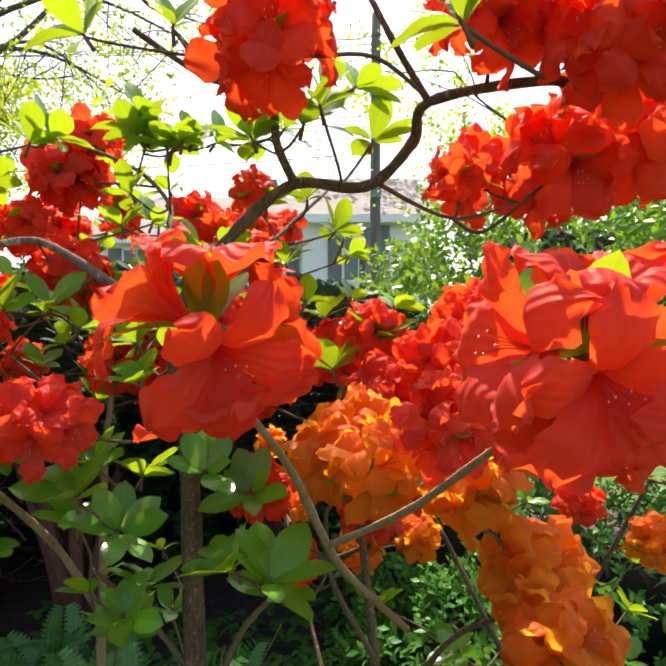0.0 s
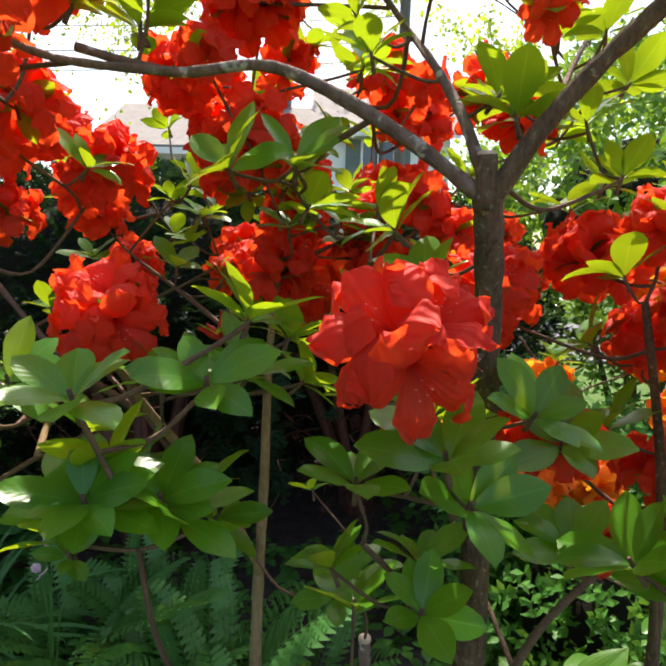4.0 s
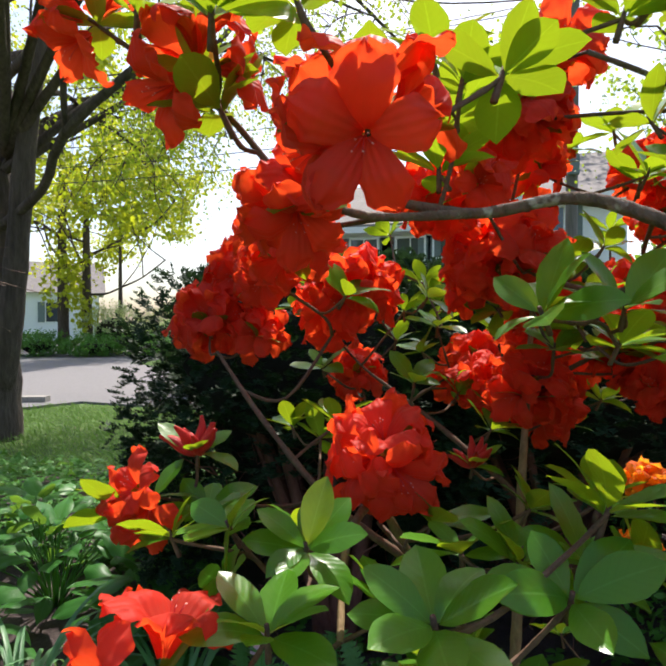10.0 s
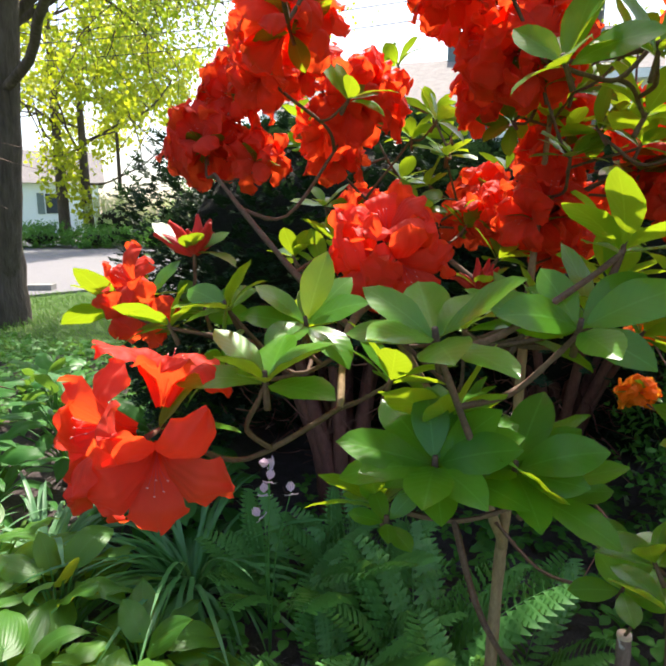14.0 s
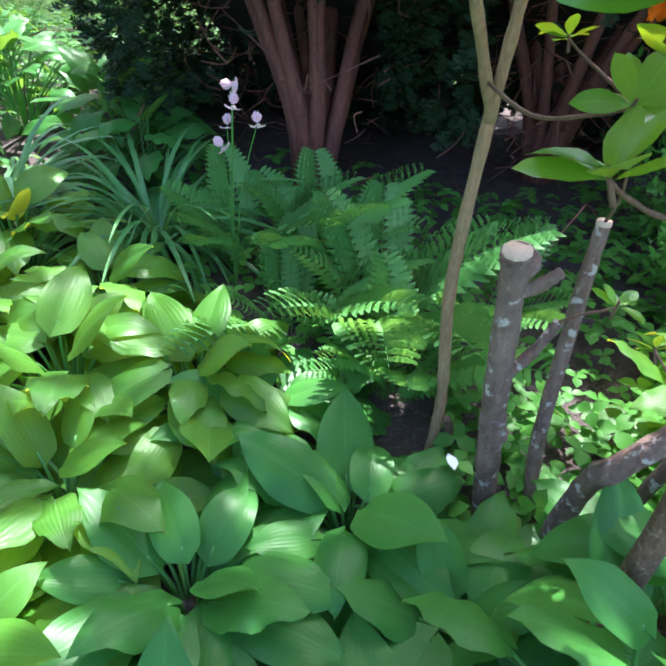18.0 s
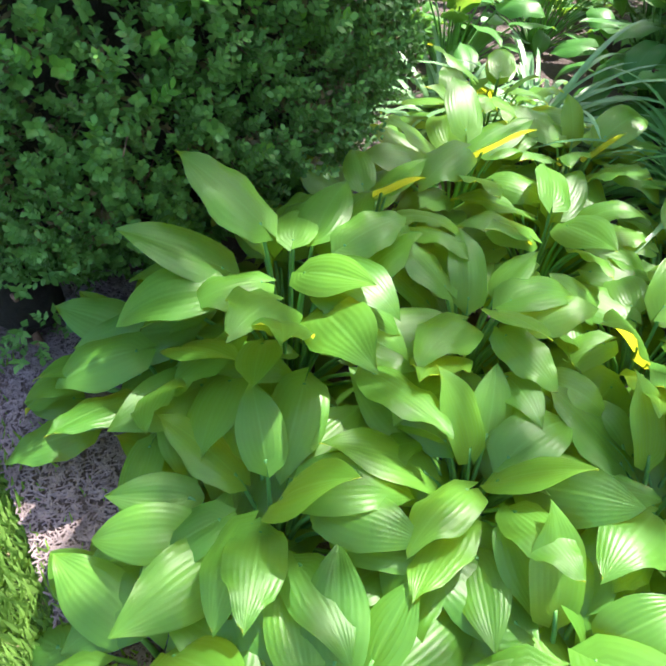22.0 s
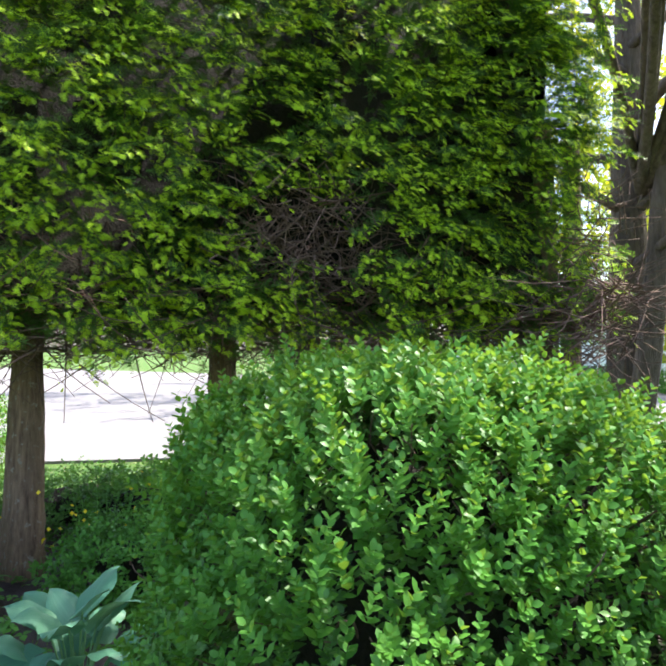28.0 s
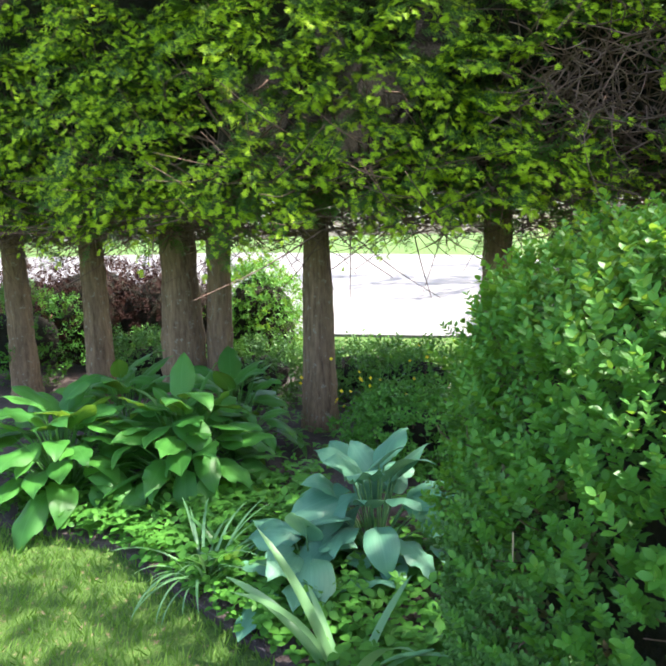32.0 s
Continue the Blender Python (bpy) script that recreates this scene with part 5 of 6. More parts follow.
for k in range(6):
    me = to_mesh("leaf", *leaf_shape(0.080, 0.040, 4, 8, 0.56, 0.72, 0.28 - 0.06 * (k % 3), 0.15 + 0.15 * (k % 4), 0.02, 2.5, 0.2))
    me.materials.append(AZALEA)
    AZ_LEAVES.append(me)
HUB = to_mesh("shoot", *tube([(0, -0.02, 0), (0, -0.005, 0), (0, 0.012, 0)], 0.0028, 0.002, 6, 2, 0.05))
HUB.materials.append(TWIG)


class Azalea:
    """A shrub grown from a stem plan: limbs first, then twigs that reach for each flower head and leaf rosette."""

    def __init__(self, at, label, seed):
        self.root = thing("azalea_bush", at, label, "azalea")
        self.o = np.array(at, float)
        self.g = np.random.default_rng(seed)
        self.nodes, self.dirs = [], []

    def limb(self, points, r0, r1, material=BARK, label="", sides=10):
        p = [np.array(q) - self.o for q in points]
        part("limb", tube(p, r0, r1, sides, 8, 0.06, len(self.nodes)), material, self.root, label)
        path = smooth_path(p, 6)
        self.nodes.extend(path)

    def twig(self, tip):
        n = np.array(self.nodes)
        d = np.linalg.norm(n - tip, axis=1) + 2.6 * np.maximum(0, n[:, 2] - tip[2] + 0.02)
        q = n[np.argmin(d)]
        ln = np.linalg.norm(tip - q)
        if ln > 0.012:
            bow = self.g.normal(0, 0.09, 3) * ln
            p = [q, q * 0.6 + tip * 0.4 + bow - (0, 0, 0.10 * ln), q * 0.2 + tip * 0.8 - (0, 0, 0.05 * ln) + bow * 0.4, tip]
            part("twig", tube(p, min(0.0018 + 0.006 * ln, 0.0045), 0.002, 6, 5, 0.08, len(self.nodes)), TWIG, self.root)
            self.nodes.extend(smooth_path(p, 4)[2:])
        out = tip - q
        return out / (np.linalg.norm(out) + 1e-6)

    def rosette(self, at, count=7, size=1.0, rise=0.45, tilt=None):
        tip = np.array(at) - self.o
        way = self.twig(tip)
        axis = np.array([0, 0, 1.0]) * 0.9 + way * 0.6 + self.g.normal(0, 0.15, 3) if tilt is None else np.array(tilt, float)
        axis /= np.linalg.norm(axis)
        hub = part("leaf_rosette", HUB, None, self.root, m=aim(tip, axis, (0.9, 0.3, 0.1)))
        self.leaves(hub, count, size, rise)
        return hub

    def leaves(self, hub, count, size, rise):
        for k in range(count):
            a = k * 2.39996 + self.g.uniform(-0.3, 0.3)
            f = k / max(1, count - 1)
            up = rise + 0.7 * f + self.g.uniform(-0.25, 0.2)
            out = np.array([math.cos(a), up, math.sin(a)])
            part("leaf", AZ_LEAVES[(k + int(size * 100)) % 6], None, hub, m=aim(np.array([0, 0.006 * f, 0]) + out * (1, 0, 1) * 0.003, out, np.array([0, 1.0, 0]) - out * 0.3, size * self.g.uniform(0.72, 1.12), self.g.uniform(-0.35, 0.35)))

    def truss(self, at, size=1.0, count=9, flowers=RED_FLOWERS, leaves=5, facing=None, ways=()):
        tip = np.array(at) - self.o
        low = tip - np.array([0, 0, 0.035 * size])
        way = self.twig(low)
        axis = np.array([0, -0.25, 0.8]) + way * 0.5 + self.g.normal(0, 0.15, 3) if facing is None else np.array(facing, float)
        axis /= np.linalg.norm(axis)
        head = part("flower_head", HUB, None, self.root, m=aim(low, axis, (0.9, 0.3, 0.1), size))
        count = max(5, round(count * 0.95))
        if ways:
            head.matrix_basis = Matrix.Translation(Vector(low)) @ Matrix.Scale(size, 4)
            for k, d in enumerate(ways):
                d = np.array(d, float) / np.linalg.norm(d)
                part("flower", flowers[k % len(flowers)], None, head, m=aim(d * 0.02, d, (0.2, 0.1, 1), self.g.uniform(0.95, 1.1), self.g.uniform(-3, 3)))
            for k, d in enumerate(((0.3, 0.6, 0.8), (0.9, 0.2, 0.2), (-0.5, 0.8, 0.1), (-0.8, -0.45, 0.3), (0.1, -0.4, 1.0))[:leaves]):
                part("leaf", AZ_LEAVES[k], None, head, m=aim(np.zeros(3), d, (0, 0.2, 1), self.g.uniform(0.8, 1.0), self.g.uniform(-0.3, 0.3)))
            return head
        for k in range(count):
            c = 1 - 1.5 * (k + 0.35) / count
            s = math.sqrt(max(0, 1 - c * c))
            a = k * 2.39996 + self.g.uniform(-0.25, 0.25)
            d = np.array([s * math.cos(a), c, s * math.sin(a)]) + self.g.normal(0, 0.12, 3)
            d /= np.linalg.norm(d)
            part("flower", flowers[int(self.g.integers(len(flowers)))], None, head, m=aim(d * self.g.uniform(0.004, 0.022) + (0, 0.012, 0), d, (0.2, 0.5, 0.9), self.g.uniform(0.85, 1.12), self.g.uniform(-3, 3)))
        self.leaves(head, leaves, 0.72 / size if size > 0 else 1, 0.05)
        return head

    def buds(self, at, count=8, size=1.0):
        tip = np.array(at) - self.o
        self.twig(tip)
        head = part("bud_head", HUB, None, self.root, m=aim(tip, (0.1, -0.1, 1), (0.9, 0.3, 0.1), size))
        for k in range(count):
            a = k * 2.4
            d = np.array([math.cos(a) * 0.45, 1.0 - 0.4 * (k % 3), math.sin(a) * 0.45])
            part("bud", BUDS, None, head, m=aim(d * 0.006, d, (0.3, 0.2, 0.9), self.g.uniform(0.8, 1.1)))
        self.leaves(head, 5, 0.8, 0.2)


az = Azalea((-0.22, 0.97, 0), "old azalea in full red flower with a forked brown trunk", 401)
az.limb([(-0.20, 0.98, -0.02), (-0.21, 0.96, 0.5), (-0.222, 0.945, 1.0), (-0.228, 0.93, 1.3), (-0.24, 0.90, 1.42), (-0.25, 0.885, 1.475)], 0.0185, 0.0145, BARK, "brown trunk flecked with lichen", 12)
az.limb([(-0.25, 0.885, 1.46), (-0.33, 0.90, 1.52), (-0.42, 0.925, 1.575), (-0.483, 0.94, 1.597), (-0.57, 0.93, 1.585), (-0.66, 0.907, 1.60)], 0.0085, 0.0045, BARK_GREY)
az.limb([(-0.57, 0.93, 1.585), (-0.66, 0.86, 1.575), (-0.715, 0.80, 1.59)], 0.005, 0.003, BARK_GREY)
az.limb([(-0.245, 0.885, 1.46), (-0.20, 0.875, 1.53), (-0.13, 0.862, 1.61), (-0.055, 0.854, 1.665), (0.044, 0.80, 1.648), (0.10, 0.75, 1.69), (0.11, 0.68, 1.715), (0.222, 0.60, 1.706), (0.256, 0.58, 1.678), (0.31, 0.55, 1.70)], 0.0105, 0.004, BARK)
az.limb([(-0.055, 0.854, 1.665), (-0.08, 0.85, 1.72), (-0.094, 0.85, 1.79), (-0.18, 0.83, 1.81), (-0.27, 0.80, 1.86)], 0.007, 0.004, BARK)
az.limb([(-0.094, 0.85, 1.79), (-0.04, 0.80, 1.82), (0.003, 0.75, 1.87)], 0.0055, 0.003, BARK)
az.limb([(0.11, 0.68, 1.715), (0.07, 0.66, 1.77), (0.035, 0.65, 1.83)], 0.005, 0.003, BARK)
az.limb([(-0.248, 0.89, 1.47), (-0.262, 0.95, 1.55), (-0.285, 1.03, 1.63), (-0.307, 1.107, 1.693), (-0.36, 1.10, 1.75), (-0.45, 1.08, 1.79)], 0.007, 0.003, BARK_GREY)
az.limb([(-0.24, 0.90, 1.45), (-0.16, 1.0, 1.55), (-0.08, 1.14, 1.66), (-0.013, 1.255, 1.75)], 0.0065, 0.003, BARK_GREY)
part("stub", tube([(-0.030, -0.085, 1.45), (-0.031, -0.088, 1.48), (-0.032, -0.09, 1.502)], 0.0115, 0.0105, 10, 3, 0.03), BARK, az.root, "short sawn stub at the fork")
part("sawn_face", tube([(-0.032, -0.09, 1.500), (-0.032, -0.09, 1.503), (-0.032, -0.09, 1.505)], 0.0095, 0.009, 10, 2, 0), CUT, az.root, "pale sawn end")
# low side shoots of the trunk
az.limb([(-0.215, 0.955, 0.75), (-0.16, 0.93, 0.95), (-0.08, 0.93, 1.05), (0.02, 0.95, 1.12)], 0.006, 0.003, TWIG)
az.limb([(-0.22, 0.95, 0.9), (-0.30, 0.92, 1.02), (-0.36, 0.88, 1.1)], 0.005, 0.003, TWIG)

for p, s, c in (((-0.47, 1.17, 1.85), 0.8, 7), ((-0.80, 1.06, 1.60), 0.8, 7), ((-0.055, 0.62, 1.775), 1.0, 8), ((0.335, 0.92, 1.71), 1.0, 9), ((0.235, 0.99, 1.735), 0.95, 8), ((0.27, 0.55, 1.735), 1.0, 9), ((0.16, 0.60, 1.79), 0.9, 7),
                ((0.26, 0.68, 1.67), 0.9, 7), ((0.36, 0.70, 1.69), 0.95, 8), ((0.18, 0.85, 1.69), 0.6, 5), ((-0.713, 0.83, 1.60), 0.68, 6),
                ((-0.52, 1.16, 1.78), 0.95, 9), ((-0.48, 1.36, 1.745), 0.75, 7), ((-0.52, 1.20, 1.59), 0.95, 9), ((-0.574, 1.12, 1.67), 0.7, 6), ((-0.33, 1.37, 1.735), 0.85, 8),
                ((-0.235, 1.50, 1.68), 0.85, 8), ((-0.253, 1.32, 1.70), 0.6, 5), ((-0.149, 1.05, 1.715), 0.55, 4), ((-0.13, 1.54, 1.74), 0.7, 6), ((-0.74, 1.0, 1.74), 0.9, 7)):
    az.truss(p, s, c)
az.truss((-0.345, 0.70, 1.368), 0.78, 7, RED_FLOWERS, 3, None, ((0.08, -0.88, -0.42), (-0.5, -0.7, 0.45), (0.45, -0.55, 0.65), (0.85, -0.2, -0.1), (-0.85, -0.1, -0.1), (0.0, 0.2, 1.0), (0.2, 0.8, 0.2)))
az.truss((-0.628, 0.715, 1.630), 0.80, 5, RED_FLOWERS, 5, None, ((0.1, -0.92, -0.36), (0.15, -0.2, 1.0), (-0.85, -0.25, -0.3), (0.75, 0.3, 0.5), (-0.4, 0.7, 0.5)))
az.truss((-0.865, 0.765, 1.745), 0.62, 4, RED_FLOWERS, 5, None, ((-0.75, -0.35, 0.35), (-0.3, -0.5, -0.7), (-0.1, 0.2, 1.0)))
az.truss((-0.775, 0.765, 1.70), 0.72, 4, RED_FLOWERS, 5, None, ((-0.45, -0.6, -0.5), (0.2, -0.4, 0.8), (-0.6, 0.3, 0.6), (0.7, 0.1, 0.1)))
for p in ((-0.508, 0.916, 1.485), (-0.43, 1.0, 1.455), (-0.326, 0.987, 1.43), (-0.22, 0.90, 1.54), (-0.23, 0.94, 1.57), (-0.33, 1.05, 1.79), (-0.25, 1.05, 1.79), (-0.02, 0.85, 1.79), (0.03, 0.85, 1.80),
          (-0.12, 0.90, 1.74), (0.11, 0.50, 1.71), (0.06, 0.90, 1.74), (-0.20, 0.74, 1.83), (-0.31, 0.74, 1.82), (-0.44, 0.92, 1.49), (-0.28, 1.0, 1.76), (-0.21, 1.06, 1.79), (-0.33, 1.0, 1.78),
          (-0.58, 0.88, 1.69), (-0.59, 0.97, 1.69), (-0.09, 1.08, 1.82), (-0.17, 1.21, 1.63), (-0.04, 0.80, 1.73), (-0.348, 1.04, 1.80)):
    az.rosette(p, 7, 0.85)
for p in ((-0.37, 0.86, 1.17), (-0.28, 0.77, 1.19), (-0.39, 0.95, 1.03), (-0.29, 0.93, 1.05), (-0.29, 0.90, 1.23), (-0.34, 0.85, 1.26), (-0.15, 0.85, 1.11), (-0.30, 0.85, 1.04), (-0.31, 0.71, 1.25), (-0.19, 0.88, 1.24), (-0.30, 0.92, 1.37), (-0.43, 0.86, 0.90), (-0.36, 1.0, 0.95)):
    az.rosette(p, 7, 0.88)

for p in ((-0.608, 0.923, 1.731), (-0.706, 1.010, 1.675), (-0.613, 1.045, 1.715), (-0.287, 1.054, 1.774), (-0.313, 1.020, 1.787), (-0.251, 0.985, 1.766), (-0.116, 0.852, 1.727), (-0.084, 0.835, 1.768), (-0.015, 0.738, 1.729), (-0.735, 0.709, 1.684), (-0.673, 0.711, 1.683), (-0.547, 0.769, 1.648), (-0.605, 0.939, 1.627), (-0.451, 0.879, 1.729), (-0.426, 0.890, 1.742), (-0.755, 0.766, 1.642), (-0.822, 0.754, 1.720), (-0.546, 1.313, 1.499), (-0.335, 1.172, 1.468), (-0.183, 1.039, 1.587), (-0.438, 1.224, 1.470)):
    az.rosette(p, 7, 0.8)

az2 = Azalea((-0.51, 1.38, 0), "red azalea with slender bare stems above the ferns", 402)
az2.limb([(-0.505, 1.385, -0.02), (-0.50, 1.385, 0.2), (-0.53, 1.36, 0.5), (-0.525, 1.345, 0.82)], 0.0125, 0.011, BARK_TAN, "slender tan stem")
az2.limb([(-0.525, 1.345, 0.80), (-0.515, 1.33, 1.0), (-0.51, 1.33, 1.2), (-0.50, 1.36, 1.36), (-0.49, 1.37, 1.55)], 0.010, 0.004, BARK_TAN)
az2.limb([(-0.525, 1.345, 0.81), (-0.585, 1.25, 1.0), (-0.65, 1.12, 1.16), (-0.685, 1.04, 1.26), (-0.70, 0.95, 1.25), (-0.68, 0.84, 1.20)], 0.009, 0.003, BARK_TAN)
az2.limb([(-0.65, 1.12, 1.16), (-0.76, 1.10, 1.24), (-0.88, 1.15, 1.34), (-1.0, 1.25, 1.43)], 0.006, 0.003, TWIG)
az2.limb([(-0.685, 1.04, 1.24), (-0.60, 0.95, 1.2), (-0.54, 0.85, 1.17), (-0.53, 0.76, 1.18)], 0.0028, 0.0018, TWIG)
az2.limb([(-0.51, 1.33, 1.2), (-0.65, 1.4, 1.3), (-0.78, 1.46, 1.38)], 0.006, 0.003, TWIG)
az2.limb([(-0.50, 1.36, 1.36), (-0.4, 1.40, 1.42), (-0.28, 1.45, 1.45)], 0.005, 0.003, TWIG)
for p, s, c in (((-0.77, 1.27, 1.55), 0.95, 9), ((-0.865, 1.15, 1.57), 0.75, 6), ((-1.04, 1.30, 1.50), 0.95, 9), ((-0.965, 1.33, 1.475), 0.75, 6), 
                ((-0.86, 1.47, 1.485), 0.8, 7), ((-0.835, 1.61, 1.385), 0.85, 8), ((-0.50, 1.37, 1.385), 1.0, 10), ((-0.60, 1.57, 1.43), 0.8, 7), ((-0.63, 1.63, 1.37), 0.8, 7), ((-0.30, 1.67, 1.56), 0.9, 8),
                ((-0.86, 1.32, 1.61), 0.8, 7), ((-0.86, 1.38, 1.53), 0.7, 6), ((-0.36, 1.40, 1.42), 0.7, 6), ((-0.42, 1.62, 1.40), 0.85, 8)):
    az2.truss(p, s, c)
az2.truss((-0.80, 0.745, 1.235), 0.95, 3, RED_FLOWERS, 2, None, ((-0.55, -0.75, 0.25), (0.45, -0.85, -0.3), (-0.75, -0.3, -0.3), (0.1, 0.2, 0.9)))
az2.truss((-0.935, 0.955, 1.30), 0.72, 3, RED_FLOWERS, 2, None, ((-0.7, -0.5, -0.1), (-0.3, -0.7, 0.5), (0.2, -0.8, -0.3)))
az2.truss((-0.672, 1.02, 1.355), 0.88, 7, RED_FLOWERS, 3, None, ((-0.5, -0.8, 0.05), (0.5, -0.78, -0.3), (0.0, -0.55, 0.8), (-0.85, 0.0, 0.2), (0.85, 0.15, 0.25), (0.1, 0.6, 0.7), (-0.2, -0.75, -0.6)))
az2.buds((-0.895, 0.985, 1.32), 9, 0.9)
az2.buds((-0.585, 1.28, 1.255), 7, 0.9)
for p in ((-0.72, 1.475, 1.50), (-0.66, 1.50, 1.47), (-0.69, 1.52, 1.42), (-0.523, 0.756, 1.18), (-0.585, 0.71, 1.29), (-0.716, 0.76, 1.24), (-0.578, 0.757, 1.22), (-0.80, 0.876, 1.275), (-0.472, 0.808, 1.34),
          (-0.36, 1.375, 1.43), (-0.64, 0.86, 1.22), (-0.58, 0.83, 1.17), (-0.64, 0.82, 1.12), (-0.51, 0.84, 1.14), (-0.58, 0.91, 1.26), (-0.48, 0.86, 1.28), (-0.47, 1.24, 1.44), (-0.39, 1.22, 1.45),
          (-0.53, 0.90, 1.26), (-0.45, 0.98, 1.30), (-0.59, 0.83, 1.19), (-0.53, 0.84, 1.16), (-0.88, 0.90, 1.25), (-0.96, 0.93, 1.26), (-0.80, 0.87, 1.22), (-0.43, 0.93, 1.26), (-0.51, 1.10, 1.25), (-0.88, 0.98, 1.25), (-0.62, 1.02, 1.25), (-0.76, 0.98, 1.24)):
    az2.rosette(p, 8, 0.78, 0.3)
for p, n_, s in (((-0.585, 0.725, 1.205), 15, 0.78), ((-0.535, 0.755, 1.195), 9, 0.75), ((-0.627, 0.788, 1.125), 5, 0.4), ((-0.463, 0.666, 1.035), 9, 0.8), ((-0.383, 1.107, 0.898), 7, 0.9), ((-0.72, 0.87, 1.265), 9, 0.8), ((-0.50, 0.77, 1.29), 8, 0.8)):
    az2.rosette(p, n_, s, 0.25, (0.05, -0.5, 0.85))

ga = np.random.default_rng(91)
for p in ((-0.58, 1.36, 1.56), (-0.55, 1.22, 1.60), (-0.47, 1.43, 1.49), (-0.57, 1.51, 1.39), (-0.45, 1.53, 1.33), (-0.27, 1.34, 1.52), (-0.31, 1.36, 1.40), (-1.0, 1.34, 1.58), (-0.90, 1.25, 1.64), (-0.51, 1.20, 1.77), (-0.63, 1.22, 1.68), (-0.62, 1.35, 1.70), (-0.47, 1.48, 1.57)):
    az2.truss(p, ga.uniform(0.75, 0.95), 8)
for k in range(34):
    az2.rosette((ga.uniform(-1.0, -0.2), ga.uniform(1.15, 1.75), ga.uniform(1.25, 1.7)), 7, 0.8)
for k in range(22):
    az.rosette((ga.uniform(-0.55, 0.05), ga.uniform(0.95, 1.5), ga.uniform(1.5, 1.85)), 7, 0.8)
for k in range(8):
    az.truss((ga.uniform(-0.5, 0.0), ga.uniform(1.1, 1.55), ga.uniform(1.45, 1.75)), ga.uniform(0.6, 0.85), 7)

az3 = Azalea((0.12, 1.15, 0), "younger azalea in orange-red flower in the sun", 403)
az3.limb([(0.12, 1.15, -0.02), (0.10, 1.12, 0.4), (0.08, 1.08, 0.8), (0.05, 1.05, 1.1), (0.02, 1.08, 1.35)], 0.014, 0.005, BARK)
az3.limb([(0.09, 1.10, 0.7), (0.18, 0.95, 0.95), (0.24, 0.78, 1.08)], 0.007, 0.003, BARK)
az3.limb([(0.08, 1.08, 0.85), (0.0, 0.95, 1.05), (-0.01, 0.82, 1.2)], 0.006, 0.003, TWIG)
az3.limb([(0.10, 0.80, 1.05), (0.02, 0.60, 1.20), (-0.004, 0.495, 1.272), (-0.03, 0.40, 1.36), (-0.06, 0.33, 1.42)], 0.005, 0.002, BARK_TAN)
az3.limb([(-0.004, 0.495, 1.272), (0.05, 0.40, 1.33), (0.09, 0.33, 1.385), (0.12, 0.285, 1.42)], 0.003, 0.002, BARK_TAN)
for p, s, c, fl in (((0.0, 0.80, 1.30), 0.95, 9, ORANGE_FLOWERS), ((0.07, 1.15, 1.48), 0.85, 8, RED_FLOWERS),
                    ((-0.12, 1.0, 1.20), 0.8, 7, RED_FLOWERS), ((-0.06, 0.95, 1.09), 0.6, 5, RED_FLOWERS), ((0.09, 1.05, 1.36), 0.95, 9, RED_FLOWERS), ((0.04, 0.88, 1.32), 0.95, 9, ORANGE_FLOWERS), ((0.256, 0.76, 1.17), 0.95, 10, ORANGE_FLOWERS),
                    ((0.238, 0.63, 1.14), 0.9, 9, ORANGE_FLOWERS), ((-0.15, 1.20, 1.35), 0.95, 9, RED_FLOWERS), ((-0.149, 1.41, 1.37), 0.95, 9, ORANGE_FLOWERS), ((-0.134, 1.09, 1.17), 0.7, 6, RED_FLOWERS), ((0.0, 1.23, 1.43), 1.0, 10, RED_FLOWERS),
                    ((0.07, 1.10, 1.12), 0.8, 7, RED_FLOWERS), ((0.10, 1.22, 1.30), 0.9, 9, RED_FLOWERS), ((0.17, 1.1, 1.40), 0.9, 8, RED_FLOWERS), ((-0.2, 1.92, 1.11), 0.7, 7, ORANGE_FLOWERS), ((-0.21, 1.92, 0.95), 0.7, 7, ORANGE_FLOWERS), ((-0.11, 1.82, 0.93), 0.7, 7, ORANGE_FLOWERS)):
    az3.truss(p, s, c, fl)
az3.truss((-0.068, 0.315, 1.475), 0.72, 5, RED_FLOWERS, 5, None, ((0.45, -0.75, -0.40), (-0.75, -0.25, 0.55), (0.05, -0.1, 1.0), (0.8, 0.45, 0.1), (0.25, -0.2, -0.9)))
az3.truss((0.122, 0.29, 1.465), 0.76, 5, RED_FLOWERS, 5, None, ((-0.05, -0.9, -0.35), (-0.85, -0.2, 0.15), (0.05, -0.25, 0.9), (0.8, -0.4, -0.45), (-0.2, 0.3, -0.9), (0.5, 0.5, 0.5)))
for p, s, c, fl in (((0.131, 0.68, 1.364), 0.85, 8, RED_FLOWERS), ((0.179, 0.988, 1.429), 0.95, 9, RED_FLOWERS), ((0.175, 0.732, 1.275), 0.85, 8, ORANGE_FLOWERS), ((-0.197, 1.052, 1.385), 0.85, 8, RED_FLOWERS),
                    ((0.278, 1.2, 1.509), 0.9, 8, RED_FLOWERS), ((0.045, 0.72, 1.30), 0.8, 7, ORANGE_FLOWERS), ((0.21, 0.85, 1.36), 0.85, 8, RED_FLOWERS), ((0.14, 1.0, 1.24), 0.85, 8, RED_FLOWERS), ((0.30, 0.95, 1.30), 0.85, 8, ORANGE_FLOWERS)):
    az3.truss(p, s, c, fl)
az3.limb([(0.10, 1.12, 0.3), (-0.02, 1.45, 0.6), (-0.15, 1.8, 0.9)], 0.007, 0.004, BARK)
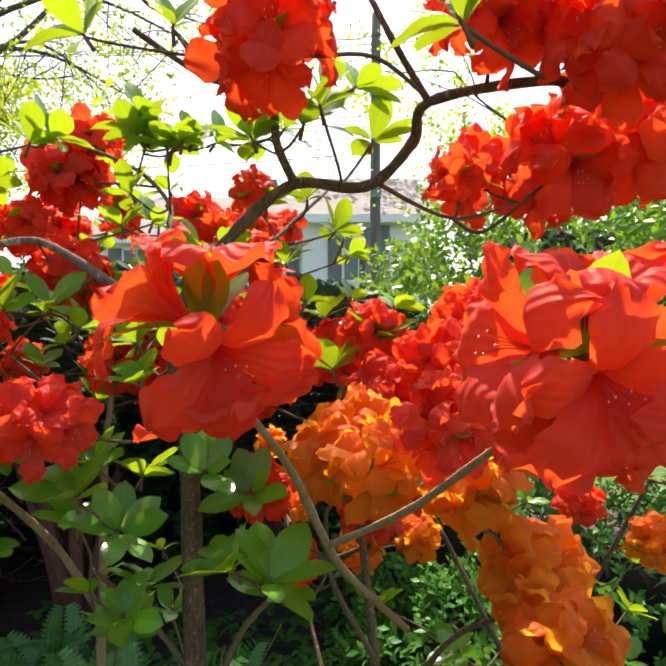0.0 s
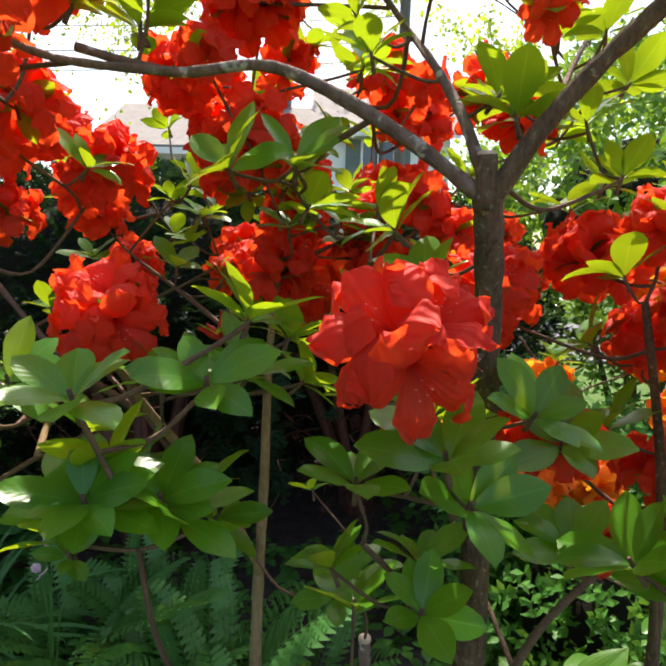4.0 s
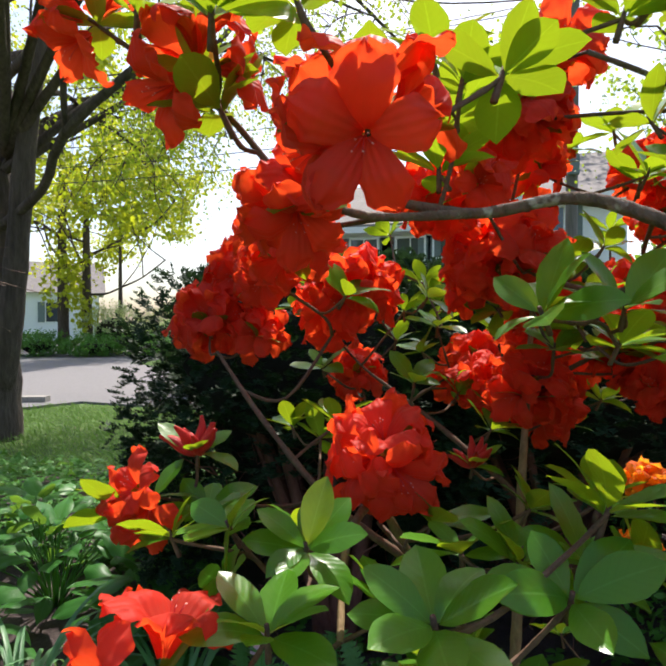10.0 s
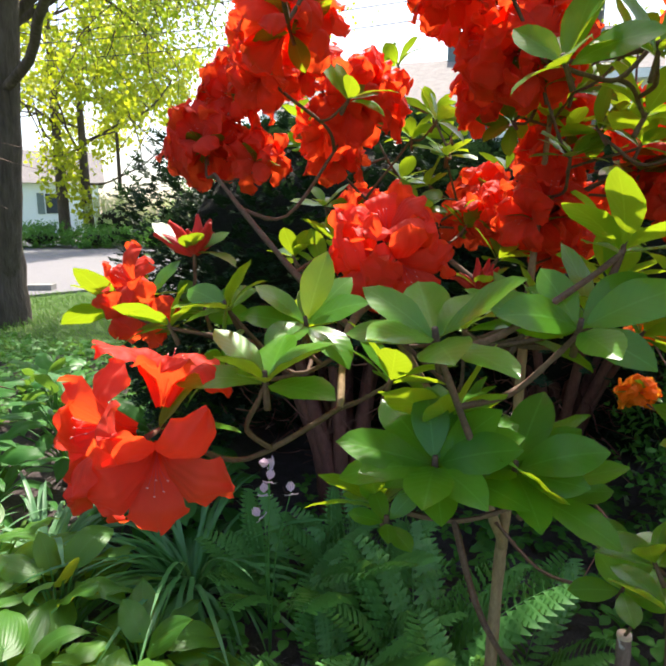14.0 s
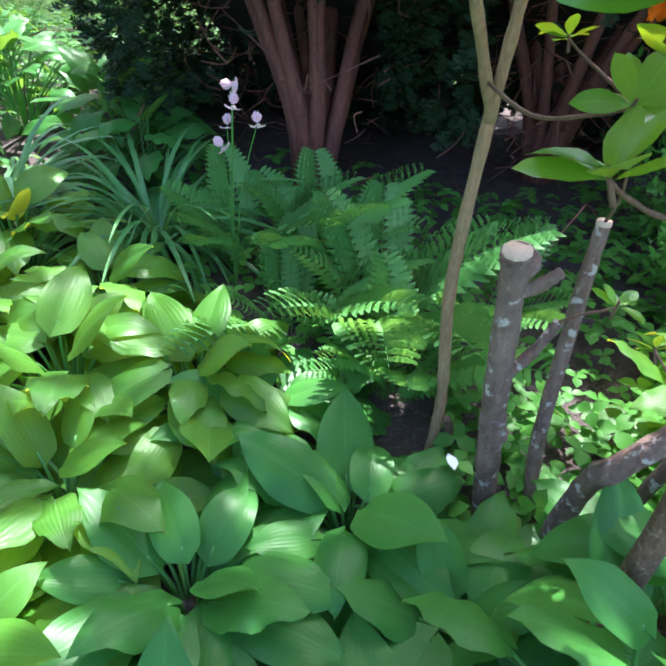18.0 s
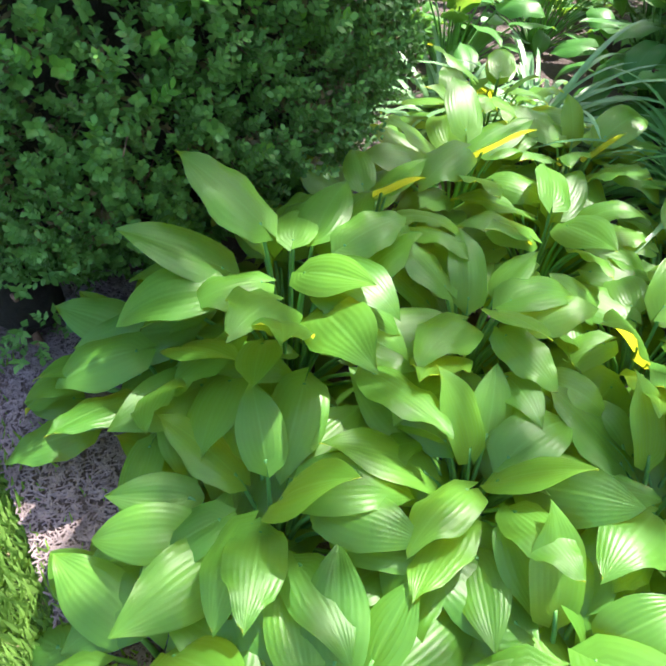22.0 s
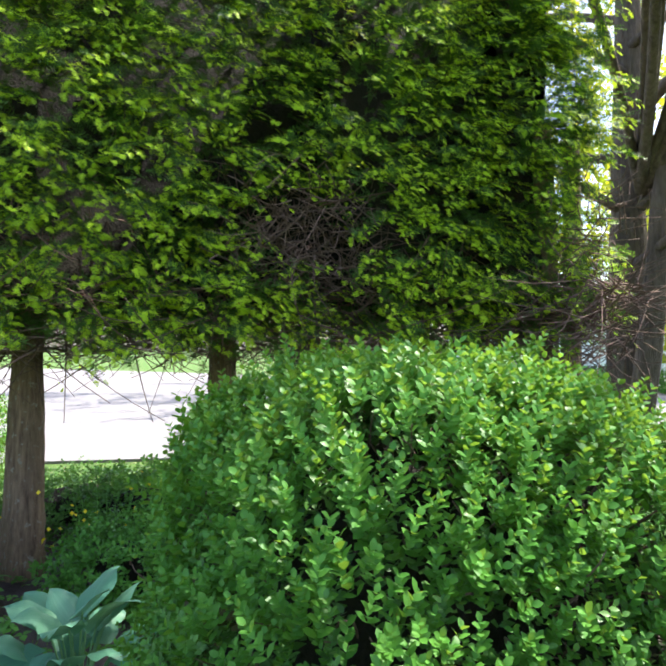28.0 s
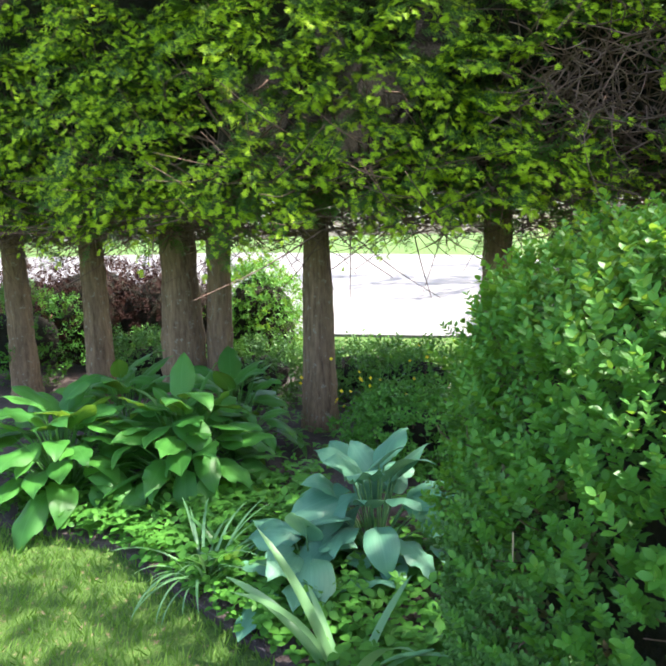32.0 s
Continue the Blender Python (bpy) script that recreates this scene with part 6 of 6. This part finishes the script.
for p in ((0.18, 0.36, 1.43), (0.17, 0.90, 1.21), (-0.07, 0.80, 1.10), (0.0, 1.10, 1.38), (0.08, 1.12, 1.44), (-0.13, 0.95, 1.19), (0.01, 1.21, 1.27), (-0.01, 1.09, 1.17), (-0.13, 0.77, 1.14), (-0.08, 0.73, 1.14), (-0.02, 1.26, 1.48), (0.12, 1.18, 1.5)):
    az3.rosette(p, 7, 1.0)

# pruned old stems and low shoots at the foot
old = Azalea((-0.28, 1.2, 0), "pruned azalea stump with sawn grey lichen-covered stems", 404)
old.limb([(-0.36, 1.25, -0.02), (-0.385, 1.24, 0.15), (-0.425, 1.18, 0.45), (-0.454, 1.131, 0.70)], 0.024, 0.020, BARK_GREY, "sawn-off lichen-flecked stem")
old.limb([(-0.26, 1.28, -0.02), (-0.30, 1.31, 0.2), (-0.315, 1.33, 0.5), (-0.32, 1.335, 0.675)], 0.016, 0.012, BARK_GREY, "sawn-off lichen-flecked stem")
old.limb([(-0.25, 1.21, 0.0), (-0.25, 1.14, 0.30), (-0.24, 1.08, 0.42), (-0.17, 1.10, 0.52), (-0.08, 1.14, 0.7)], 0.022, 0.015, BARK_GREY, "leaning grey stem")
old.limb([(-0.17, 1.22, 0.0), (-0.14, 1.18, 0.3), (-0.05, 1.2, 0.7)], 0.015, 0.011, BARK_GREY)
old.limb([(-0.425, 1.18, 0.45), (-0.385, 1.20, 0.5), (-0.36, 1.21, 0.56)], 0.011, 0.008, BARK_GREY)
for (x, y, z), r, d in (((-0.454, 1.131, 0.70), 0.020, (-0.03, -0.05, 0.25)), ((-0.32, 1.335, 0.675), 0.012, (-0.01, 0.0, 0.2))):
    q = np.array((x, y, z)) - old.o
    dd = np.array(d) / np.linalg.norm(d)
    part("sawn_face", tube([q - dd * 0.002, q + dd * 0.002, q + dd * 0.005], r * 1.04, r, 10, 2, 0), CUT, old.root, "pale sawn end")
old.limb([(-0.442, 1.148, 0.63), (-0.415, 1.135, 0.655), (-0.395, 1.125, 0.685)], 0.011, 0.008, BARK_GREY, "short knotty side stub")
old.limb([(-0.44, 1.15, 0.675), (-0.452, 1.135, 0.69), (-0.455, 1.13, 0.703)], 0.023, 0.0215, BARK_GREY, "swollen callus round the cut")
old.limb([(-0.40, 1.215, 0.30), (-0.41, 1.20, 0.335), (-0.415, 1.19, 0.37)], 0.0235, 0.0235, BARK_GREY, "swollen knot")
old.limb([(-0.47, 1.42, -0.01), (-0.46, 1.40, 0.08), (-0.48, 1.37, 0.17)], 0.011, 0.009, BARK, "short dark stub")
for p, s in (((-0.34, 1.25, 0.86), 0.95), ((-0.43, 1.5, 0.90), 0.7), ((-0.30, 1.18, 0.62), 0.5), ((-0.22, 1.2, 0.55), 0.5)):
    old.rosette(p, 6, s, 0.3)

az4 = Azalea((0.55, 1.65, 0), "broad orange azalea glowing in the sun behind", 405)
az4.limb([(0.55, 1.65, -0.02), (0.50, 1.6, 0.5), (0.40, 1.5, 0.9), (0.30, 1.42, 1.2)], 0.014, 0.005, BARK)
az4.limb([(0.51, 1.62, 0.4), (0.65, 1.5, 0.8), (0.75, 1.4, 1.1)], 0.01, 0.004, BARK)
az4.limb([(0.50, 1.6, 0.5), (0.30, 1.75, 0.9), (0.10, 1.85, 1.2)], 0.009, 0.004, BARK)
g4 = np.random.default_rng(77)
for k in range(20):
    az4.truss((0.08 + 0.75 * g4.uniform(), 1.3 + 0.55 * g4.uniform(), 0.85 + 0.65 * g4.uniform()), g4.uniform(0.8, 1.0), 8, ORANGE_FLOWERS if k % 3 else RED_FLOWERS, 4)
for k in range(26):
    az4.rosette((0.05 + 0.85 * g4.uniform(), 1.15 + 0.7 * g4.uniform(), 0.6 + 0.95 * g4.uniform()), 6, 0.95)
# the last two take the leaf colour dulled for shade
for k, (x, y) in enumerate(((0.35, 1.0), (0.75, 1.15), (0.55, 0.75), (1.1, 1.5), (0.2, 1.6), (-0.02, 1.02), (-0.16, 0.86))):
    hosta(x, y, 16, GREEN_LEAVES if k < 5 else DEEP_SHADED_LEAVES, 0.32, 0.36, 270 + k, "green hosta below the azaleas in dappled sun", group="azalea hostas")
